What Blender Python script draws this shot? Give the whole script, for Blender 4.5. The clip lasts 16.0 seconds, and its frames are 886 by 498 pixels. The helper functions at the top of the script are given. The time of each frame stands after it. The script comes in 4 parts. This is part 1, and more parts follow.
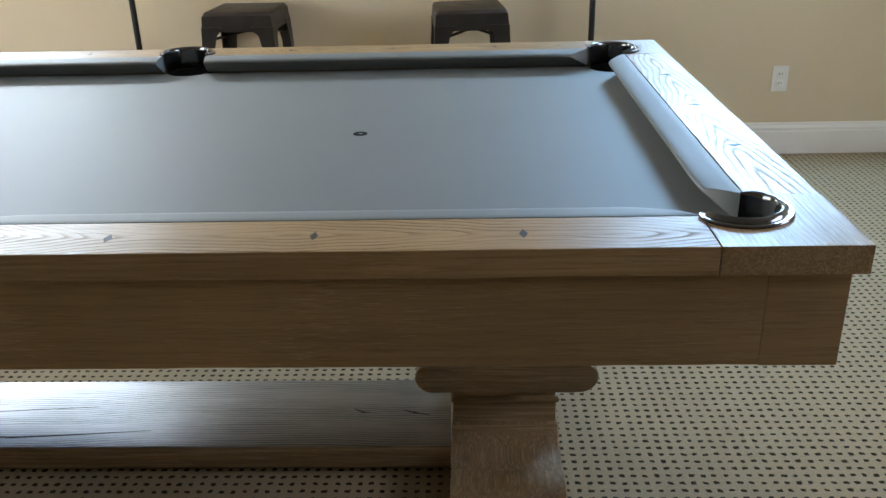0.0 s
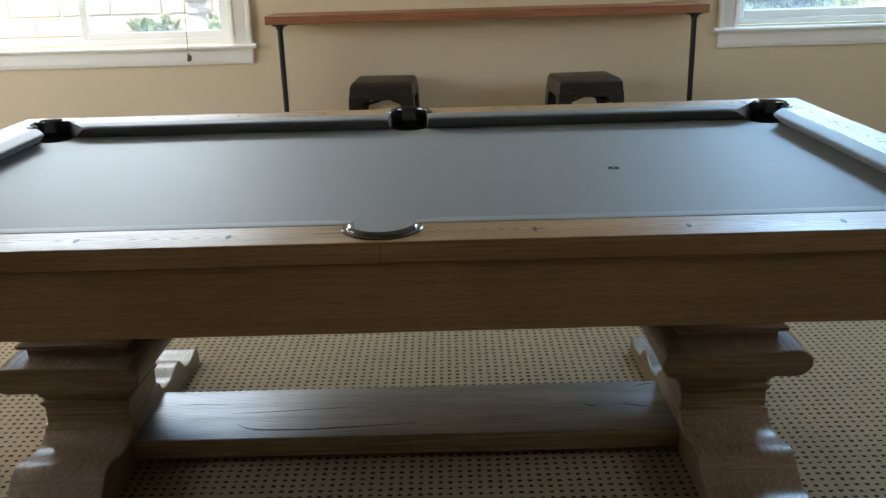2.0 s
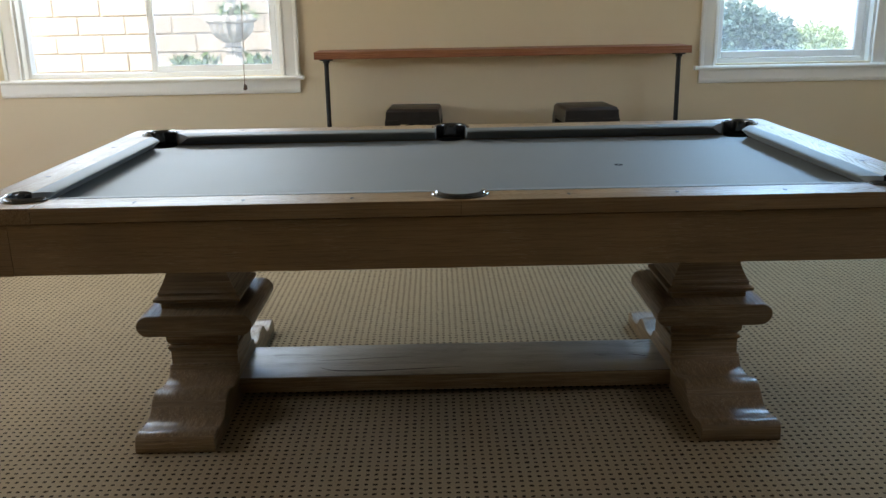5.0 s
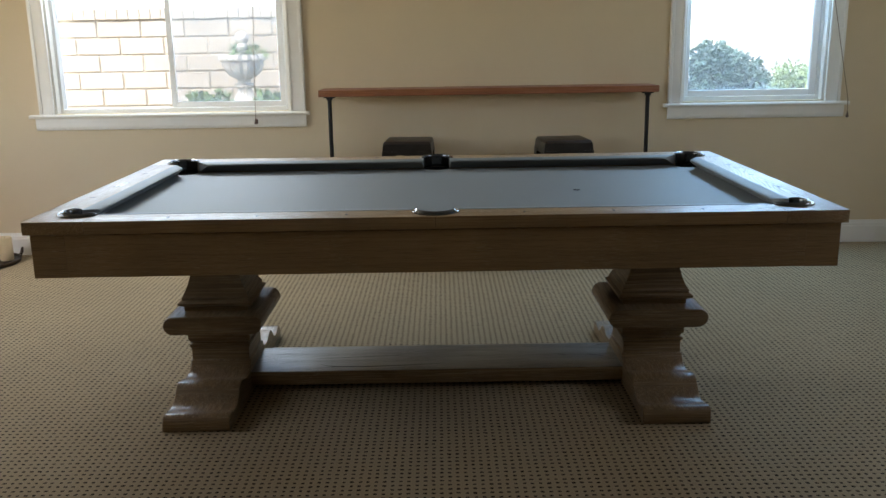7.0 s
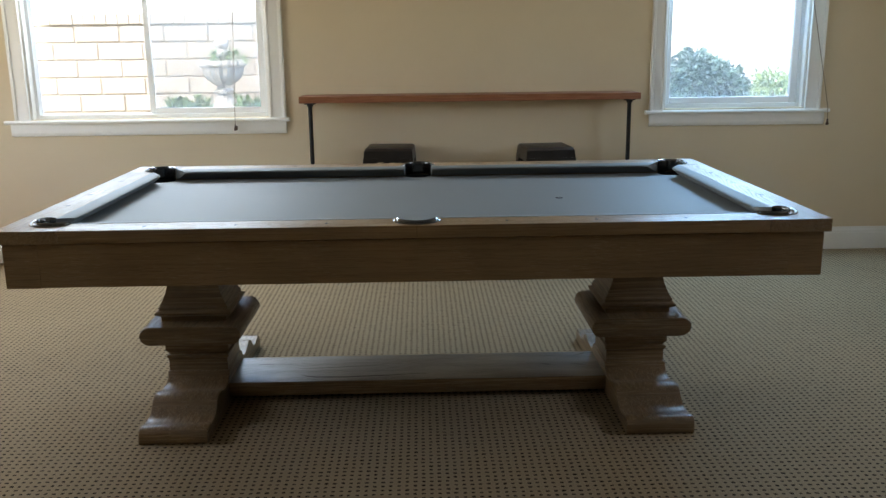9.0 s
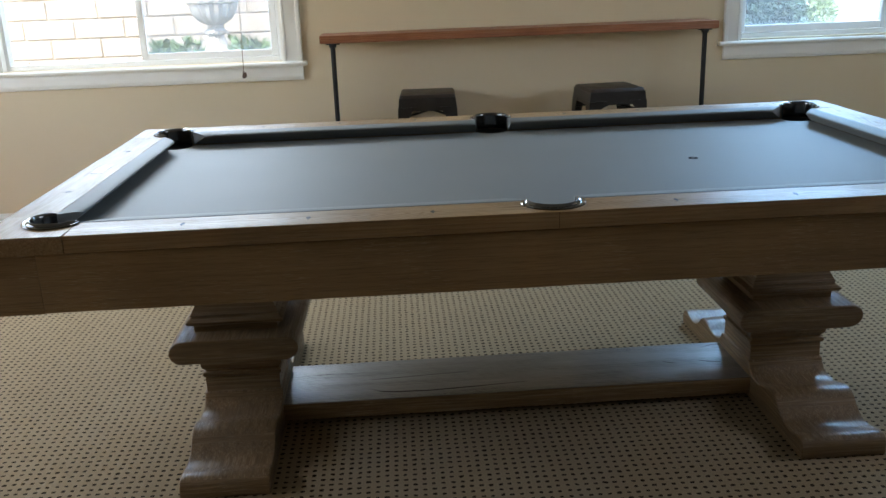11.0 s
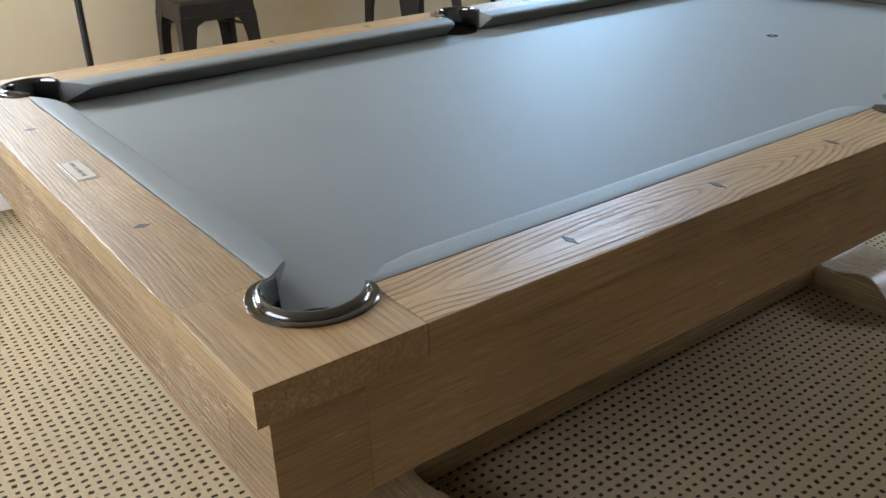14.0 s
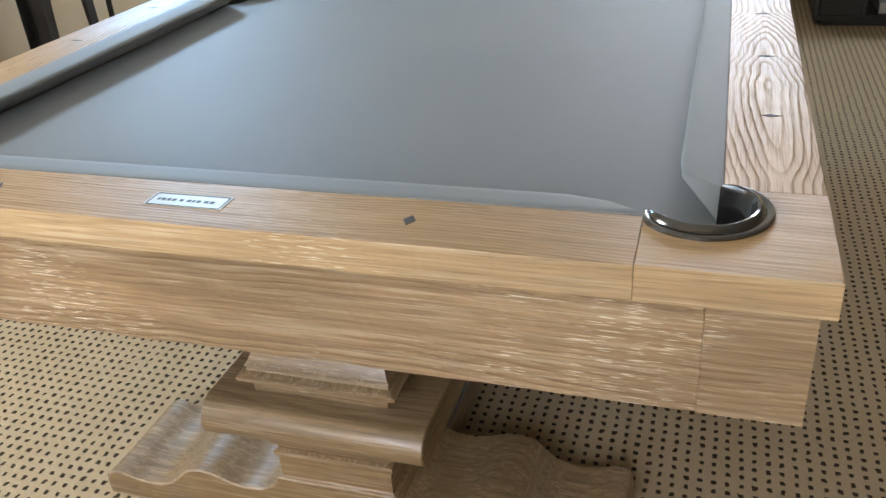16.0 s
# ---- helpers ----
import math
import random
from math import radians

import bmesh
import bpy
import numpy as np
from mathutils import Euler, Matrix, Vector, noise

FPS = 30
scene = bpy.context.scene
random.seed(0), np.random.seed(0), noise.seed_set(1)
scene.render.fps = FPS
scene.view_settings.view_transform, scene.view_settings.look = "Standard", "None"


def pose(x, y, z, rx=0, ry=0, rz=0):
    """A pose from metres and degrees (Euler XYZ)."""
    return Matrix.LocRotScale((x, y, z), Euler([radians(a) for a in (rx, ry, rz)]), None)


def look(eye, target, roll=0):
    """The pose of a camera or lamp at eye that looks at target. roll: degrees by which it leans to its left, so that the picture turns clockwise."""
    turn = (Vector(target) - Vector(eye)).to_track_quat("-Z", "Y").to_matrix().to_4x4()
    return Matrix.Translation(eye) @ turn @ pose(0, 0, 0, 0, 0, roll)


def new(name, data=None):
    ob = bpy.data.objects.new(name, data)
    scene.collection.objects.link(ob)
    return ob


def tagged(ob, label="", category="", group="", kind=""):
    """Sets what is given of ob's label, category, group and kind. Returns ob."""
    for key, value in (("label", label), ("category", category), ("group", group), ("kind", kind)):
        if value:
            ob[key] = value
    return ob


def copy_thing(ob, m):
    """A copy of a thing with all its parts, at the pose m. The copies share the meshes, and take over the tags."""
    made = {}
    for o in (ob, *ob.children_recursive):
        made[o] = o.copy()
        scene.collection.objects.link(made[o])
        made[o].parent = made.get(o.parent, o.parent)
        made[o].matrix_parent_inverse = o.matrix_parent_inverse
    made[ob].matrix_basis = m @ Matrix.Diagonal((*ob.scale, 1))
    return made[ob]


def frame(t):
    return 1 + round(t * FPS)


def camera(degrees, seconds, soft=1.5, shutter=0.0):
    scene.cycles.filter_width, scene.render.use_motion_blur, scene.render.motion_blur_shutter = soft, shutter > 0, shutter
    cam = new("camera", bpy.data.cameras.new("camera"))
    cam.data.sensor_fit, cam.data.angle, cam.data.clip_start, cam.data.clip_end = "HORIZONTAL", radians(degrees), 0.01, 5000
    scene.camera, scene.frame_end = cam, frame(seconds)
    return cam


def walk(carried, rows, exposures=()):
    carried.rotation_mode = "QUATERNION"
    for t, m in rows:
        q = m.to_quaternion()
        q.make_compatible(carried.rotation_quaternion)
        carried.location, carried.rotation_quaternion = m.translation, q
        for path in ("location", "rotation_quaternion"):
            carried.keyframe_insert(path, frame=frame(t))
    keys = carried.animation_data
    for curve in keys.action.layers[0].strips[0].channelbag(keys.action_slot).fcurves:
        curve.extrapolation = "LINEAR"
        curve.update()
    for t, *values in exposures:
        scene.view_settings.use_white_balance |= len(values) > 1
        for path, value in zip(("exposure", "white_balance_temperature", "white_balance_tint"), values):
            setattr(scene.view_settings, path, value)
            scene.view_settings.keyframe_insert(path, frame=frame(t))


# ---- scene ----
cam = camera(54.0, 16.0)
PATH = [
    (0, (0.77, -1.731, 1.25), (0.703, 0.101, 0.45), -1.5),
    (0.5, (0.605, -1.9, 1.275), (0.548, -0.042, 0.537), -3.0),
    (1, (0.413, -1.983, 1.273), (0.403, -0.098, 0.605), -2.3),
    (1.5, (0.23, -2.057, 1.277), (0.225, -0.168, 0.622), -2.3),
    (2, (0.128, -2.174, 1.277), (0.107, -0.277, 0.642), -1.7),
    (2.5, (0.04, -2.272, 1.282), (0.077, -0.37, 0.664), -1.2),
    (3, (-0.079, -2.324, 1.254), (0.003, -0.422, 0.64), -1.6),
    (3.5, (-0.127, -2.385, 1.254), (-0.068, -0.469, 0.683), -1.9),
    (4, (-0.096, -2.536, 1.255), (-0.054, -0.613, 0.704), -1.3),
    (6.3, (-0.018, -3.208, 1.327), (-0.025, -1.271, 0.831), -1.4),
    (6.5, (0.0, -3.255, 1.331), (-0.003, -1.313, 0.853), -1.3),
    (7, (0.019, -3.34, 1.337), (0.021, -1.396, 0.866), -0.9),
    (7.5, (0.029, -3.391, 1.344), (0.043, -1.44, 0.902), -0.8),
    (8, (0.034, -3.416, 1.35), (0.051, -1.469, 0.895), -0.8),
    (8.5, (0.031, -3.394, 1.347), (0.068, -1.447, 0.89), -0.6),
    (11, (-0.355, -2.562, 1.313), (-0.259, -0.656, 0.713), -2.1),
    (11.5, (-0.574, -2.36, 1.303), (-0.416, -0.485, 0.625), -4.1),
    (12, (-0.755, -2.091, 1.269), (-0.547, -0.234, 0.557), -4.4),
    (12.5, (-0.944, -1.857, 1.27), (-0.601, -0.049, 0.486), -3.7),
    (13, (-1.146, -1.638, 1.264), (-0.571, 0.106, 0.471), -4.4),
    (13.5, (-1.322, -1.457, 1.251), (-0.626, 0.225, 0.423), -4.9),
    (14, (-1.518, -1.334, 1.237), (-0.445, 0.128, 0.393), -1.8),
    (14.5, (-1.79, -1.224, 1.254), (-0.464, -0.013, 0.373), -1.8),
    (15, (-1.904, -1.041, 1.228), (-0.445, -0.011, 0.329), -2.3),
    (15.5, (-2.001, -0.814, 1.24), (-0.436, 0.042, 0.337), -2.2),
    (16, (-2.023, -0.585, 1.229), (-0.355, -0.025, 0.279), -3.9),
]
EXPOSURES = [(0.0, 3.82, 6500, 10), (0.5, 3.53, 6550, 10), (1.5, 3.24, 6550, 10), (2.0, 3.28, 6700, 10), (3.5, 3.08, 6650, 10), (4.0, 3.12, 6650, 10), (6.5, 2.80, 6550, 10), (8.7, 2.93, 6450, 10), (11.0, 3.08, 6250, 10), (11.5, 3.24, 6250, 10), (12.0, 3.78, 6350, 10), (12.5, 3.84, 6400, 10), (13.5, 3.70, 6550, 11), (14.0, 3.96, 6550, 11), (15.0, 4.05, 6750, 13), (16.0, 4.02, 6850, 13)]
walk(cam, [(t, look(eye, target, roll)) for t, eye, target, roll in PATH], EXPOSURES)
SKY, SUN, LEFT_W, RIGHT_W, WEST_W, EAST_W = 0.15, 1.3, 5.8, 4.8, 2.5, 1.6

# ---- world and light ----
world = bpy.data.worlds.new("sky")
scene.world = world
world.use_nodes = True
wn = world.node_tree
sky = wn.nodes.new("ShaderNodeTexSky")
sky.sky_type = "NISHITA"
sky.sun_disc = False
sky.sun_elevation = radians(52)
sky.sun_rotation = radians(200)
wn.links.new(sky.outputs[0], wn.nodes["Background"].inputs[0])
wn.nodes["Background"].inputs[1].default_value = SKY

sun = new("sun", bpy.data.lights.new("sun", "SUN"))
sun.data.energy, sun.data.angle, sun.data.color = SUN, radians(0.5), (1.0, 0.93, 0.80)
sun.matrix_world = look((-3, -8, 12), (0, 0, 0))


def opening_light(name, x, y, z, w, h, power, color, tx, ty, tz):
    """The sky's light in the upper part of a seen window, or across an added opening."""
    lamp = bpy.data.lights.new(name, "AREA")
    lamp.shape, lamp.size, lamp.size_y, lamp.energy, lamp.color = "RECTANGLE", w, h, power, color
    ob = new(name, lamp)
    ob.matrix_world = look((x, y, z), (tx, ty, tz))
    return ob


opening_light("opening_light", -1.68, 2.27, 1.86, 1.40, 0.34, LEFT_W, (0.80, 0.91, 1.0), -1.3, 0.0, 0.7)
opening_light("opening_light", 2.00, 2.27, 1.86, 0.86, 0.34, RIGHT_W, (0.36, 0.65, 1.0), 1.2, 0.0, 0.7)
# West and east lamps are added, in openings out of view, as side light.
opening_light("opening_light", -3.63, 0.0, 1.5, 2.0, 1.1, WEST_W, (1.0, 0.87, 0.63), 0.0, 0.0, 0.8)
opening_light("opening_light", 3.43, -0.7, 1.73, 1.5, 0.70, EAST_W, (1.0, 0.96, 0.93), 0.0, -0.5, 0.7)


# ---- materials ----
class Mat:
    """A node material, built up by small calls."""

    def __init__(self, name, rough=0.6, metal=0.0, spec=0.5):
        self.m = bpy.data.materials.new(name)
        self.m.use_nodes = True
        self.t = self.m.node_tree
        self.b = self.t.nodes["Principled BSDF"]
        self.b.inputs["Roughness"].default_value = rough
        self.b.inputs["Metallic"].default_value = metal
        self.b.inputs["Specular IOR Level"].default_value = spec

    def node(self, kind, **props):
        n = self.t.nodes.new("ShaderNode" + kind)
        for k, v in props.items():
            if k == "operation":
                n.operation = v
            elif k == "data_type":
                n.data_type = v
            elif k == "blend_type":
                n.blend_type = v
        return n

    def link(self, a, b):
        self.t.links.new(a, b)

    def put(self, sock, value):
        if isinstance(value, (int, float, tuple)):
            sock.default_value = value
        else:
            self.link(value, sock)

    def math(self, op, a, b=0.0, c=None):
        n = self.node("Math", operation=op)
        self.put(n.inputs[0], a)
        self.put(n.inputs[1], b)
        if c is not None:
            self.put(n.inputs[2], c)
        return n.outputs[0]

    def coords(self, scale=(1, 1, 1), vary=0.0):
        c = self.node("TexCoord").outputs["Object"]
        if vary:
            r = self.math("MULTIPLY", self.node("ObjectInfo").outputs["Random"], vary)
            add = self.node("VectorMath", operation="ADD")
            comb = self.node("CombineXYZ")
            for i in range(3):
                self.link(r, comb.inputs[i])
            self.link(c, add.inputs[0])
            self.link(comb.outputs[0], add.inputs[1])
            c = add.outputs[0]
        mul = self.node("VectorMath", operation="MULTIPLY")
        self.link(c, mul.inputs[0])
        mul.inputs[1].default_value = scale
        return mul.outputs[0]

    def noise(self, vec, scale, detail=2.0, rough=0.5, distort=0.0):
        n = self.node("TexNoise")
        self.link(vec, n.inputs["Vector"])
        n.inputs["Scale"].default_value = scale
        n.inputs["Detail"].default_value = detail
        n.inputs["Roughness"].default_value = rough
        n.inputs["Distortion"].default_value = distort
        return n.outputs["Fac"]

    def ramp(self, fac, stops):
        n = self.node("ValToRGB")
        self.link(fac, n.inputs[0])
        e = n.color_ramp.elements
        while len(e) < len(stops):
            e.new(0.5)
        for el, (p, c) in zip(e, stops):
            el.position = p
            el.color = (*c, 1) if len(c) == 3 else c
        return n.outputs[0]

    def mix(self, fac, a, b, blend="MIX"):
        n = self.node("Mix", data_type="RGBA", blend_type=blend)
        self.put(n.inputs[0], fac)
        for s, v in ((n.inputs[6], a), (n.inputs[7], b)):
            self.put(s, (*v, 1) if isinstance(v, tuple) else v)
        return n.outputs[2]

    def bump(self, height, strength=0.3, dist=0.002):
        n = self.node("Bump")
        self.link(height, n.inputs["Height"])
        n.inputs["Strength"].default_value = strength
        n.inputs["Distance"].default_value = dist
        self.link(n.outputs[0], self.b.inputs["Normal"])

    def color(self, v):
        self.put(self.b.inputs["Base Color"], (*v, 1) if isinstance(v, tuple) else v)
        return self

    def rough(self, v):
        self.put(self.b.inputs["Roughness"], v)
        return self


def oak(name, axis, across, mid, deep_mid, light, middle, dark, lime=0.25, rough=0.42, period=0.008, sweep=0.13, lines=0.6, coat=0.0, coat_rough=0.27, relief=0.0012, folded=True, slow=1.0, dense=0.64, taper=0.012, weather=0.2):
    """Brushed oak. The grain runs along one axis; growth rings lie in nested cones round a wandering pith at mid on
    another axis, tapering along the board; open pores and limed flecks follow the grain."""
    m = Mat(name, rough)
    depth = 3 - axis - across
    run = lambda a, b: tuple(a if i == axis else b for i in range(3))
    sep = m.node("SeparateXYZ")
    m.link(m.node("TexCoord").outputs["Object"], sep.inputs[0])

    def wander(k, size, vary):
        return m.math("MULTIPLY", m.math("SUBTRACT", m.noise(m.coords(run(k, 0.01), vary), 1.0, 1.5), 0.5), size)

    side = m.math("ABSOLUTE", sep.outputs[across]) if folded else sep.outputs[across]
    deep = m.math("ABSOLUTE", sep.outputs[depth]) if folded else sep.outputs[depth]
    side = m.math("ADD", m.math("SUBTRACT", side, mid), wander(1.9, 0.05, 9.0))
    cone = m.math("SQRT", m.math("ADD", m.math("MULTIPLY", side, side), 0.00006))
    rise = m.math("ADD", wander(1.3 * slow, 2 * sweep, 5.0), wander(5.0 * slow, 0.3 * sweep, 7.0))
    rise = m.math("ADD", rise, m.math("MULTIPLY", m.math("SUBTRACT", deep, deep_mid), 0.5))
    dist = m.math("ADD", m.math("ADD", cone, rise), m.math("MULTIPLY", sep.outputs[axis], taper))
    shake = m.math("MULTIPLY", m.math("SUBTRACT", m.noise(m.coords(run(7.0, 45.0), 5.0), 1.0, 2.0), 0.5), 0.008)
    fibre = m.noise(m.coords(run(12.0, 480.0), 3.0), 1.0, 2.0, 0.6)
    jag = m.math("MULTIPLY", m.math("SUBTRACT", fibre, 0.5), 0.22)
    rings = m.math("FRACT", m.math("ADD", m.math("DIVIDE", m.math("ADD", dist, shake), period), jag))
    line = m.ramp(rings, [(0.0, (0.95,) * 3), (0.13, (0.8,) * 3), (0.30, (0.28,) * 3), (0.55, (0.05,) * 3), (0.91, (0, 0, 0)), (1.0, (0.95,) * 3)])
    fade = m.ramp(m.noise(m.coords(run(2.6, 16.0), 6.0), 1.0, 2.0), [(0.36, (0.22,) * 3), (0.58, (1, 1, 1))])
    groove = m.math("MULTIPLY", m.math("MULTIPLY", line, fade), lines)
    streak = m.noise(m.coords(run(1.5, 70.0), 5.0), 1.0, 3.0, 0.6)
    base = m.mix(m.ramp(streak, [(0.32, (0, 0, 0)), (0.68, (1, 1, 1))]), middle, light)
    base = m.mix(groove, base, dark)
    pores = m.ramp(fibre, [(0.33, (0.5,) * 3), (0.47, (1, 1, 1))])
    base = m.mix(0.55, base, pores, "MULTIPLY")
    brushed = m.noise(m.coords(run(4.5, 210.0), 8.0), 1.0, 2.0, 0.55)
    base = m.mix(m.math("MULTIPLY", m.ramp(brushed, [(0.36, (weather,) * 3), (0.47, (0, 0, 0))]), 0.8), base, dark if sum(dark) < sum(middle) else tuple(0.35 * v for v in middle))
    base = m.mix(m.math("MULTIPLY", m.ramp(brushed, [(0.53, (0, 0, 0)), (0.66, (weather,) * 3)]), 0.6), base, (0.60, 0.50, 0.36))
    where = m.ramp(m.noise(m.coords((5, 5, 5), 9.0), 1.0, 2.0), [(0.47, (0, 0, 0)), (0.62, (lime,) * 3)])
    fleck = m.ramp(m.noise(m.coords(run(30.0, 720.0), 2.0), 1.0, 1.0), [(dense - 0.02, (0, 0, 0)), (dense + 0.05, (1, 1, 1))])
    base = m.mix(m.math("MULTIPLY", fleck, where), base, (0.74, 0.65, 0.50))
    stain = m.noise(m.coords((2.2, 2.2, 2.2), 3.0), 1.0, 4.0, 0.6)
    base = m.mix(m.ramp(stain, [(0.3, (0.42,) * 3), (0.62, (0, 0, 0))]), base, tuple(v * 0.38 for v in middle))
    m.color(base)
    grain = m.ramp(fibre, [(0.3, (rough + 0.14,) * 3), (0.7, (rough - 0.05,) * 3)])
    m.rough(m.mix(groove, grain, (0.75, 0.75, 0.75)))
    m.put(m.b.inputs["Specular IOR Level"], m.math("SUBTRACT", 0.5, m.math("MULTIPLY", groove, 0.45)))
    if coat:
        m.put(m.b.inputs["Coat Weight"], m.math("MULTIPLY", m.math("SUBTRACT", 1.0, groove), coat))
        m.b.inputs["Coat Roughness"].default_value = coat_rough
        m.b.inputs["Coat IOR"].default_value = 1.5 + 0.35 * coat
    m.bump(m.math("ADD", m.math("SUBTRACT", m.math("MULTIPLY", fibre, 0.6), m.math("MULTIPLY", groove, 0.4)), m.math("MULTIPLY", brushed, 1.4 * weather)), 0.6, relief)
    return m.m


PALE, HONEY, UMBER = (0.43, 0.268, 0.121), (0.345, 0.207, 0.087), (0.120, 0.071, 0.035)
OAK_APRON = oak("brushed_apron_oak", 0, 2, 0.50, 0.68, (0.375, 0.245, 0.125), (0.29, 0.183, 0.090), (0.15, 0.090, 0.043), 0.30, 0.45, 0.0130, 0.04, 0.14, weather=0.04)
OAK_EDGE = [oak(f"brushed_edge_oak_{a}", i, 2, 0.70, d, (0.385, 0.250, 0.125), (0.30, 0.188, 0.090), (0.16, 0.095, 0.045), lime, 0.42, 0.0100, 0.025, 0.18, weather=age) for i, d, lime, age, a in ((0, 0.68, 0.25, 0.25, "x"), (1, 1.24, 0.75, 0.42, "y"))]
OAK_FLAME = oak("flame_grained_oak", 0, 1, 0.6615, 0.80, PALE, HONEY, (0.125, 0.073, 0.035), 0.12, 0.36, 0.0105, 0.15, 0.78, taper=0.11, weather=0.12)
OAK_FLAME_END = oak("flame_grained_end_oak", 1, 0, 1.2225, 0.80, PALE, HONEY, UMBER, 0.12, 0.32, 0.0125, 0.10, 0.62, taper=0.13, slow=0.8, weather=0.1)
OAK_LIMED = oak("limed_end_oak", 1, 0, 1.05, 0.78, (0.375, 0.232, 0.104), (0.295, 0.175, 0.073), (0.150, 0.088, 0.041), 0.40, 0.40, 0.0068, 0.014, 0.55, weather=0.22)
OAK_CORNER = oak("pale_corner_oak", 1, 0, 1.08, 0.74, (0.40, 0.252, 0.116), (0.32, 0.193, 0.083), (0.17, 0.10, 0.048), 0.35, 0.34, 0.0085, 0.03, 0.30)
# Same oak as the side apron, coloured darker to offset strong west light.
OAK_APRON_END = oak("limed_apron_oak", 1, 2, 0.56, 1.22, (0.280, 0.172, 0.082), (0.203, 0.122, 0.056), (0.092, 0.053, 0.024), 0.72, 0.45, 0.0095, 0.04, 0.55, relief=0.0024, dense=0.635, weather=0.38)
OAK_BASE = [oak(f"dark_oiled_oak_{a}", i, j, 0.30, 0.30, (0.258, 0.161, 0.071), (0.178, 0.110, 0.048), (0.060, 0.038, 0.019), 0.22, 0.46, 0.0120, 0.04, 0.22, 0.40, 0.26, weather=0.3) for i, j, a in ((0, 2, "x"), (1, 2, "y"))]
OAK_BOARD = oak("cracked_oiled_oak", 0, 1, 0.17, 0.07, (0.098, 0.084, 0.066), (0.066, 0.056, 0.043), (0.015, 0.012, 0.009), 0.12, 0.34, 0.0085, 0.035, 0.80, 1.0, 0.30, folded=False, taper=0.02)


def cloth_material():
    m = Mat("grey_worsted_cloth", 0.64, 0.0, 1.0)
    m.b.inputs["IOR"].default_value = 1.60
    fine = m.noise(m.coords((1, 1, 1)), 900.0, 2.0, 0.7)
    broad = m.noise(m.coords((1, 1, 1)), 2.5, 4.0, 0.6)
    c = m.mix(m.ramp(broad, [(0.3, (0, 0, 0)), (0.7, (1, 1, 1))]), (0.060, 0.0635, 0.054), (0.073, 0.0765, 0.066))
    c = m.mix(m.ramp(fine, [(0.3, (0.35,) * 3), (0.65, (0, 0, 0))]), c, (0.018, 0.019, 0.020))
    m.color(c)
    m.b.inputs["Sheen Weight"].default_value = 0.10
    m.b.inputs["Sheen Roughness"].default_value = 0.40
    m.bump(fine, 0.15, 0.0006)
    return m.m


def carpet_material():
    """Loop carpet: an inch grid of beige loops with a dark pit in each square."""
    m = Mat("loop_carpet", 0.95, 0.0, 0.1)
    c = m.node("TexCoord").outputs["Object"]
    wob = m.node("TexNoise")
    m.link(c, wob.inputs["Vector"])
    wob.inputs["Scale"].default_value = 45.0
    shift = m.node("VectorMath", operation="MULTIPLY_ADD")
    m.link(wob.outputs["Color"], shift.inputs[0])
    shift.inputs[1].default_value = (0.012, 0.012, 0)
    m.link(c, shift.inputs[2])
    sep = m.node("SeparateXYZ")
    m.link(shift.outputs[0], sep.inputs[0])
    dist = []
    for i, half in ((0, 0.248), (1, 0.198)):
        f = m.math("FRACT", m.math("DIVIDE", sep.outputs[i], 0.0254))
        d = m.math("ABSOLUTE", m.math("SUBTRACT", f, 0.5))
        dist.append(m.math("DIVIDE", d, half))
    d = m.math("POWER", m.math("ADD", m.math("POWER", dist[0], 4.0), m.math("POWER", dist[1], 4.0)), 0.25)
    d = m.math("ADD", m.math("MULTIPLY", d, 0.5), m.math("MULTIPLY", m.math("SUBTRACT", m.noise(m.coords((1, 1, 1)), 130.0, 1.0), 0.5), 0.22))
    hole = m.ramp(d, [(0.36, (0, 0, 0)), (0.54, (1, 1, 1))])
    # Mask for gap shade between loops, mixed into the yarn colour below.
    loop = m.ramp(d, [(0.45, (1, 1, 1)), (0.66, (0.95,) * 3), (0.86, (0.42,) * 3), (1.0, (0.35,) * 3)])
    tuft = m.noise(m.coords((1, 1, 1)), 260.0, 3.0, 0.7)
    broad = m.noise(m.coords((1, 1, 1)), 1.3, 4.0, 0.6)
    yarn = m.mix(tuft, (0.276, 0.205, 0.121), (0.456, 0.353, 0.222))
    yarn = m.mix(m.ramp(broad, [(0.35, (0, 0, 0)), (0.7, (0.35,) * 3)]), yarn, (0.28, 0.21, 0.130))
    yarn = m.mix(m.math("MULTIPLY", m.math("SUBTRACT", 1.0, loop), 0.18), yarn, (0.21, 0.15, 0.088))
    pit = m.mix(tuft, (0.012, 0.009, 0.005), (0.056, 0.040, 0.024))
    m.color(m.mix(hole, pit, yarn))
    h = m.math("ADD", m.math("MULTIPLY", hole, 1.0), m.math("MULTIPLY", tuft, 0.5))
    m.bump(h, 0.8, 0.004)
    return m.m


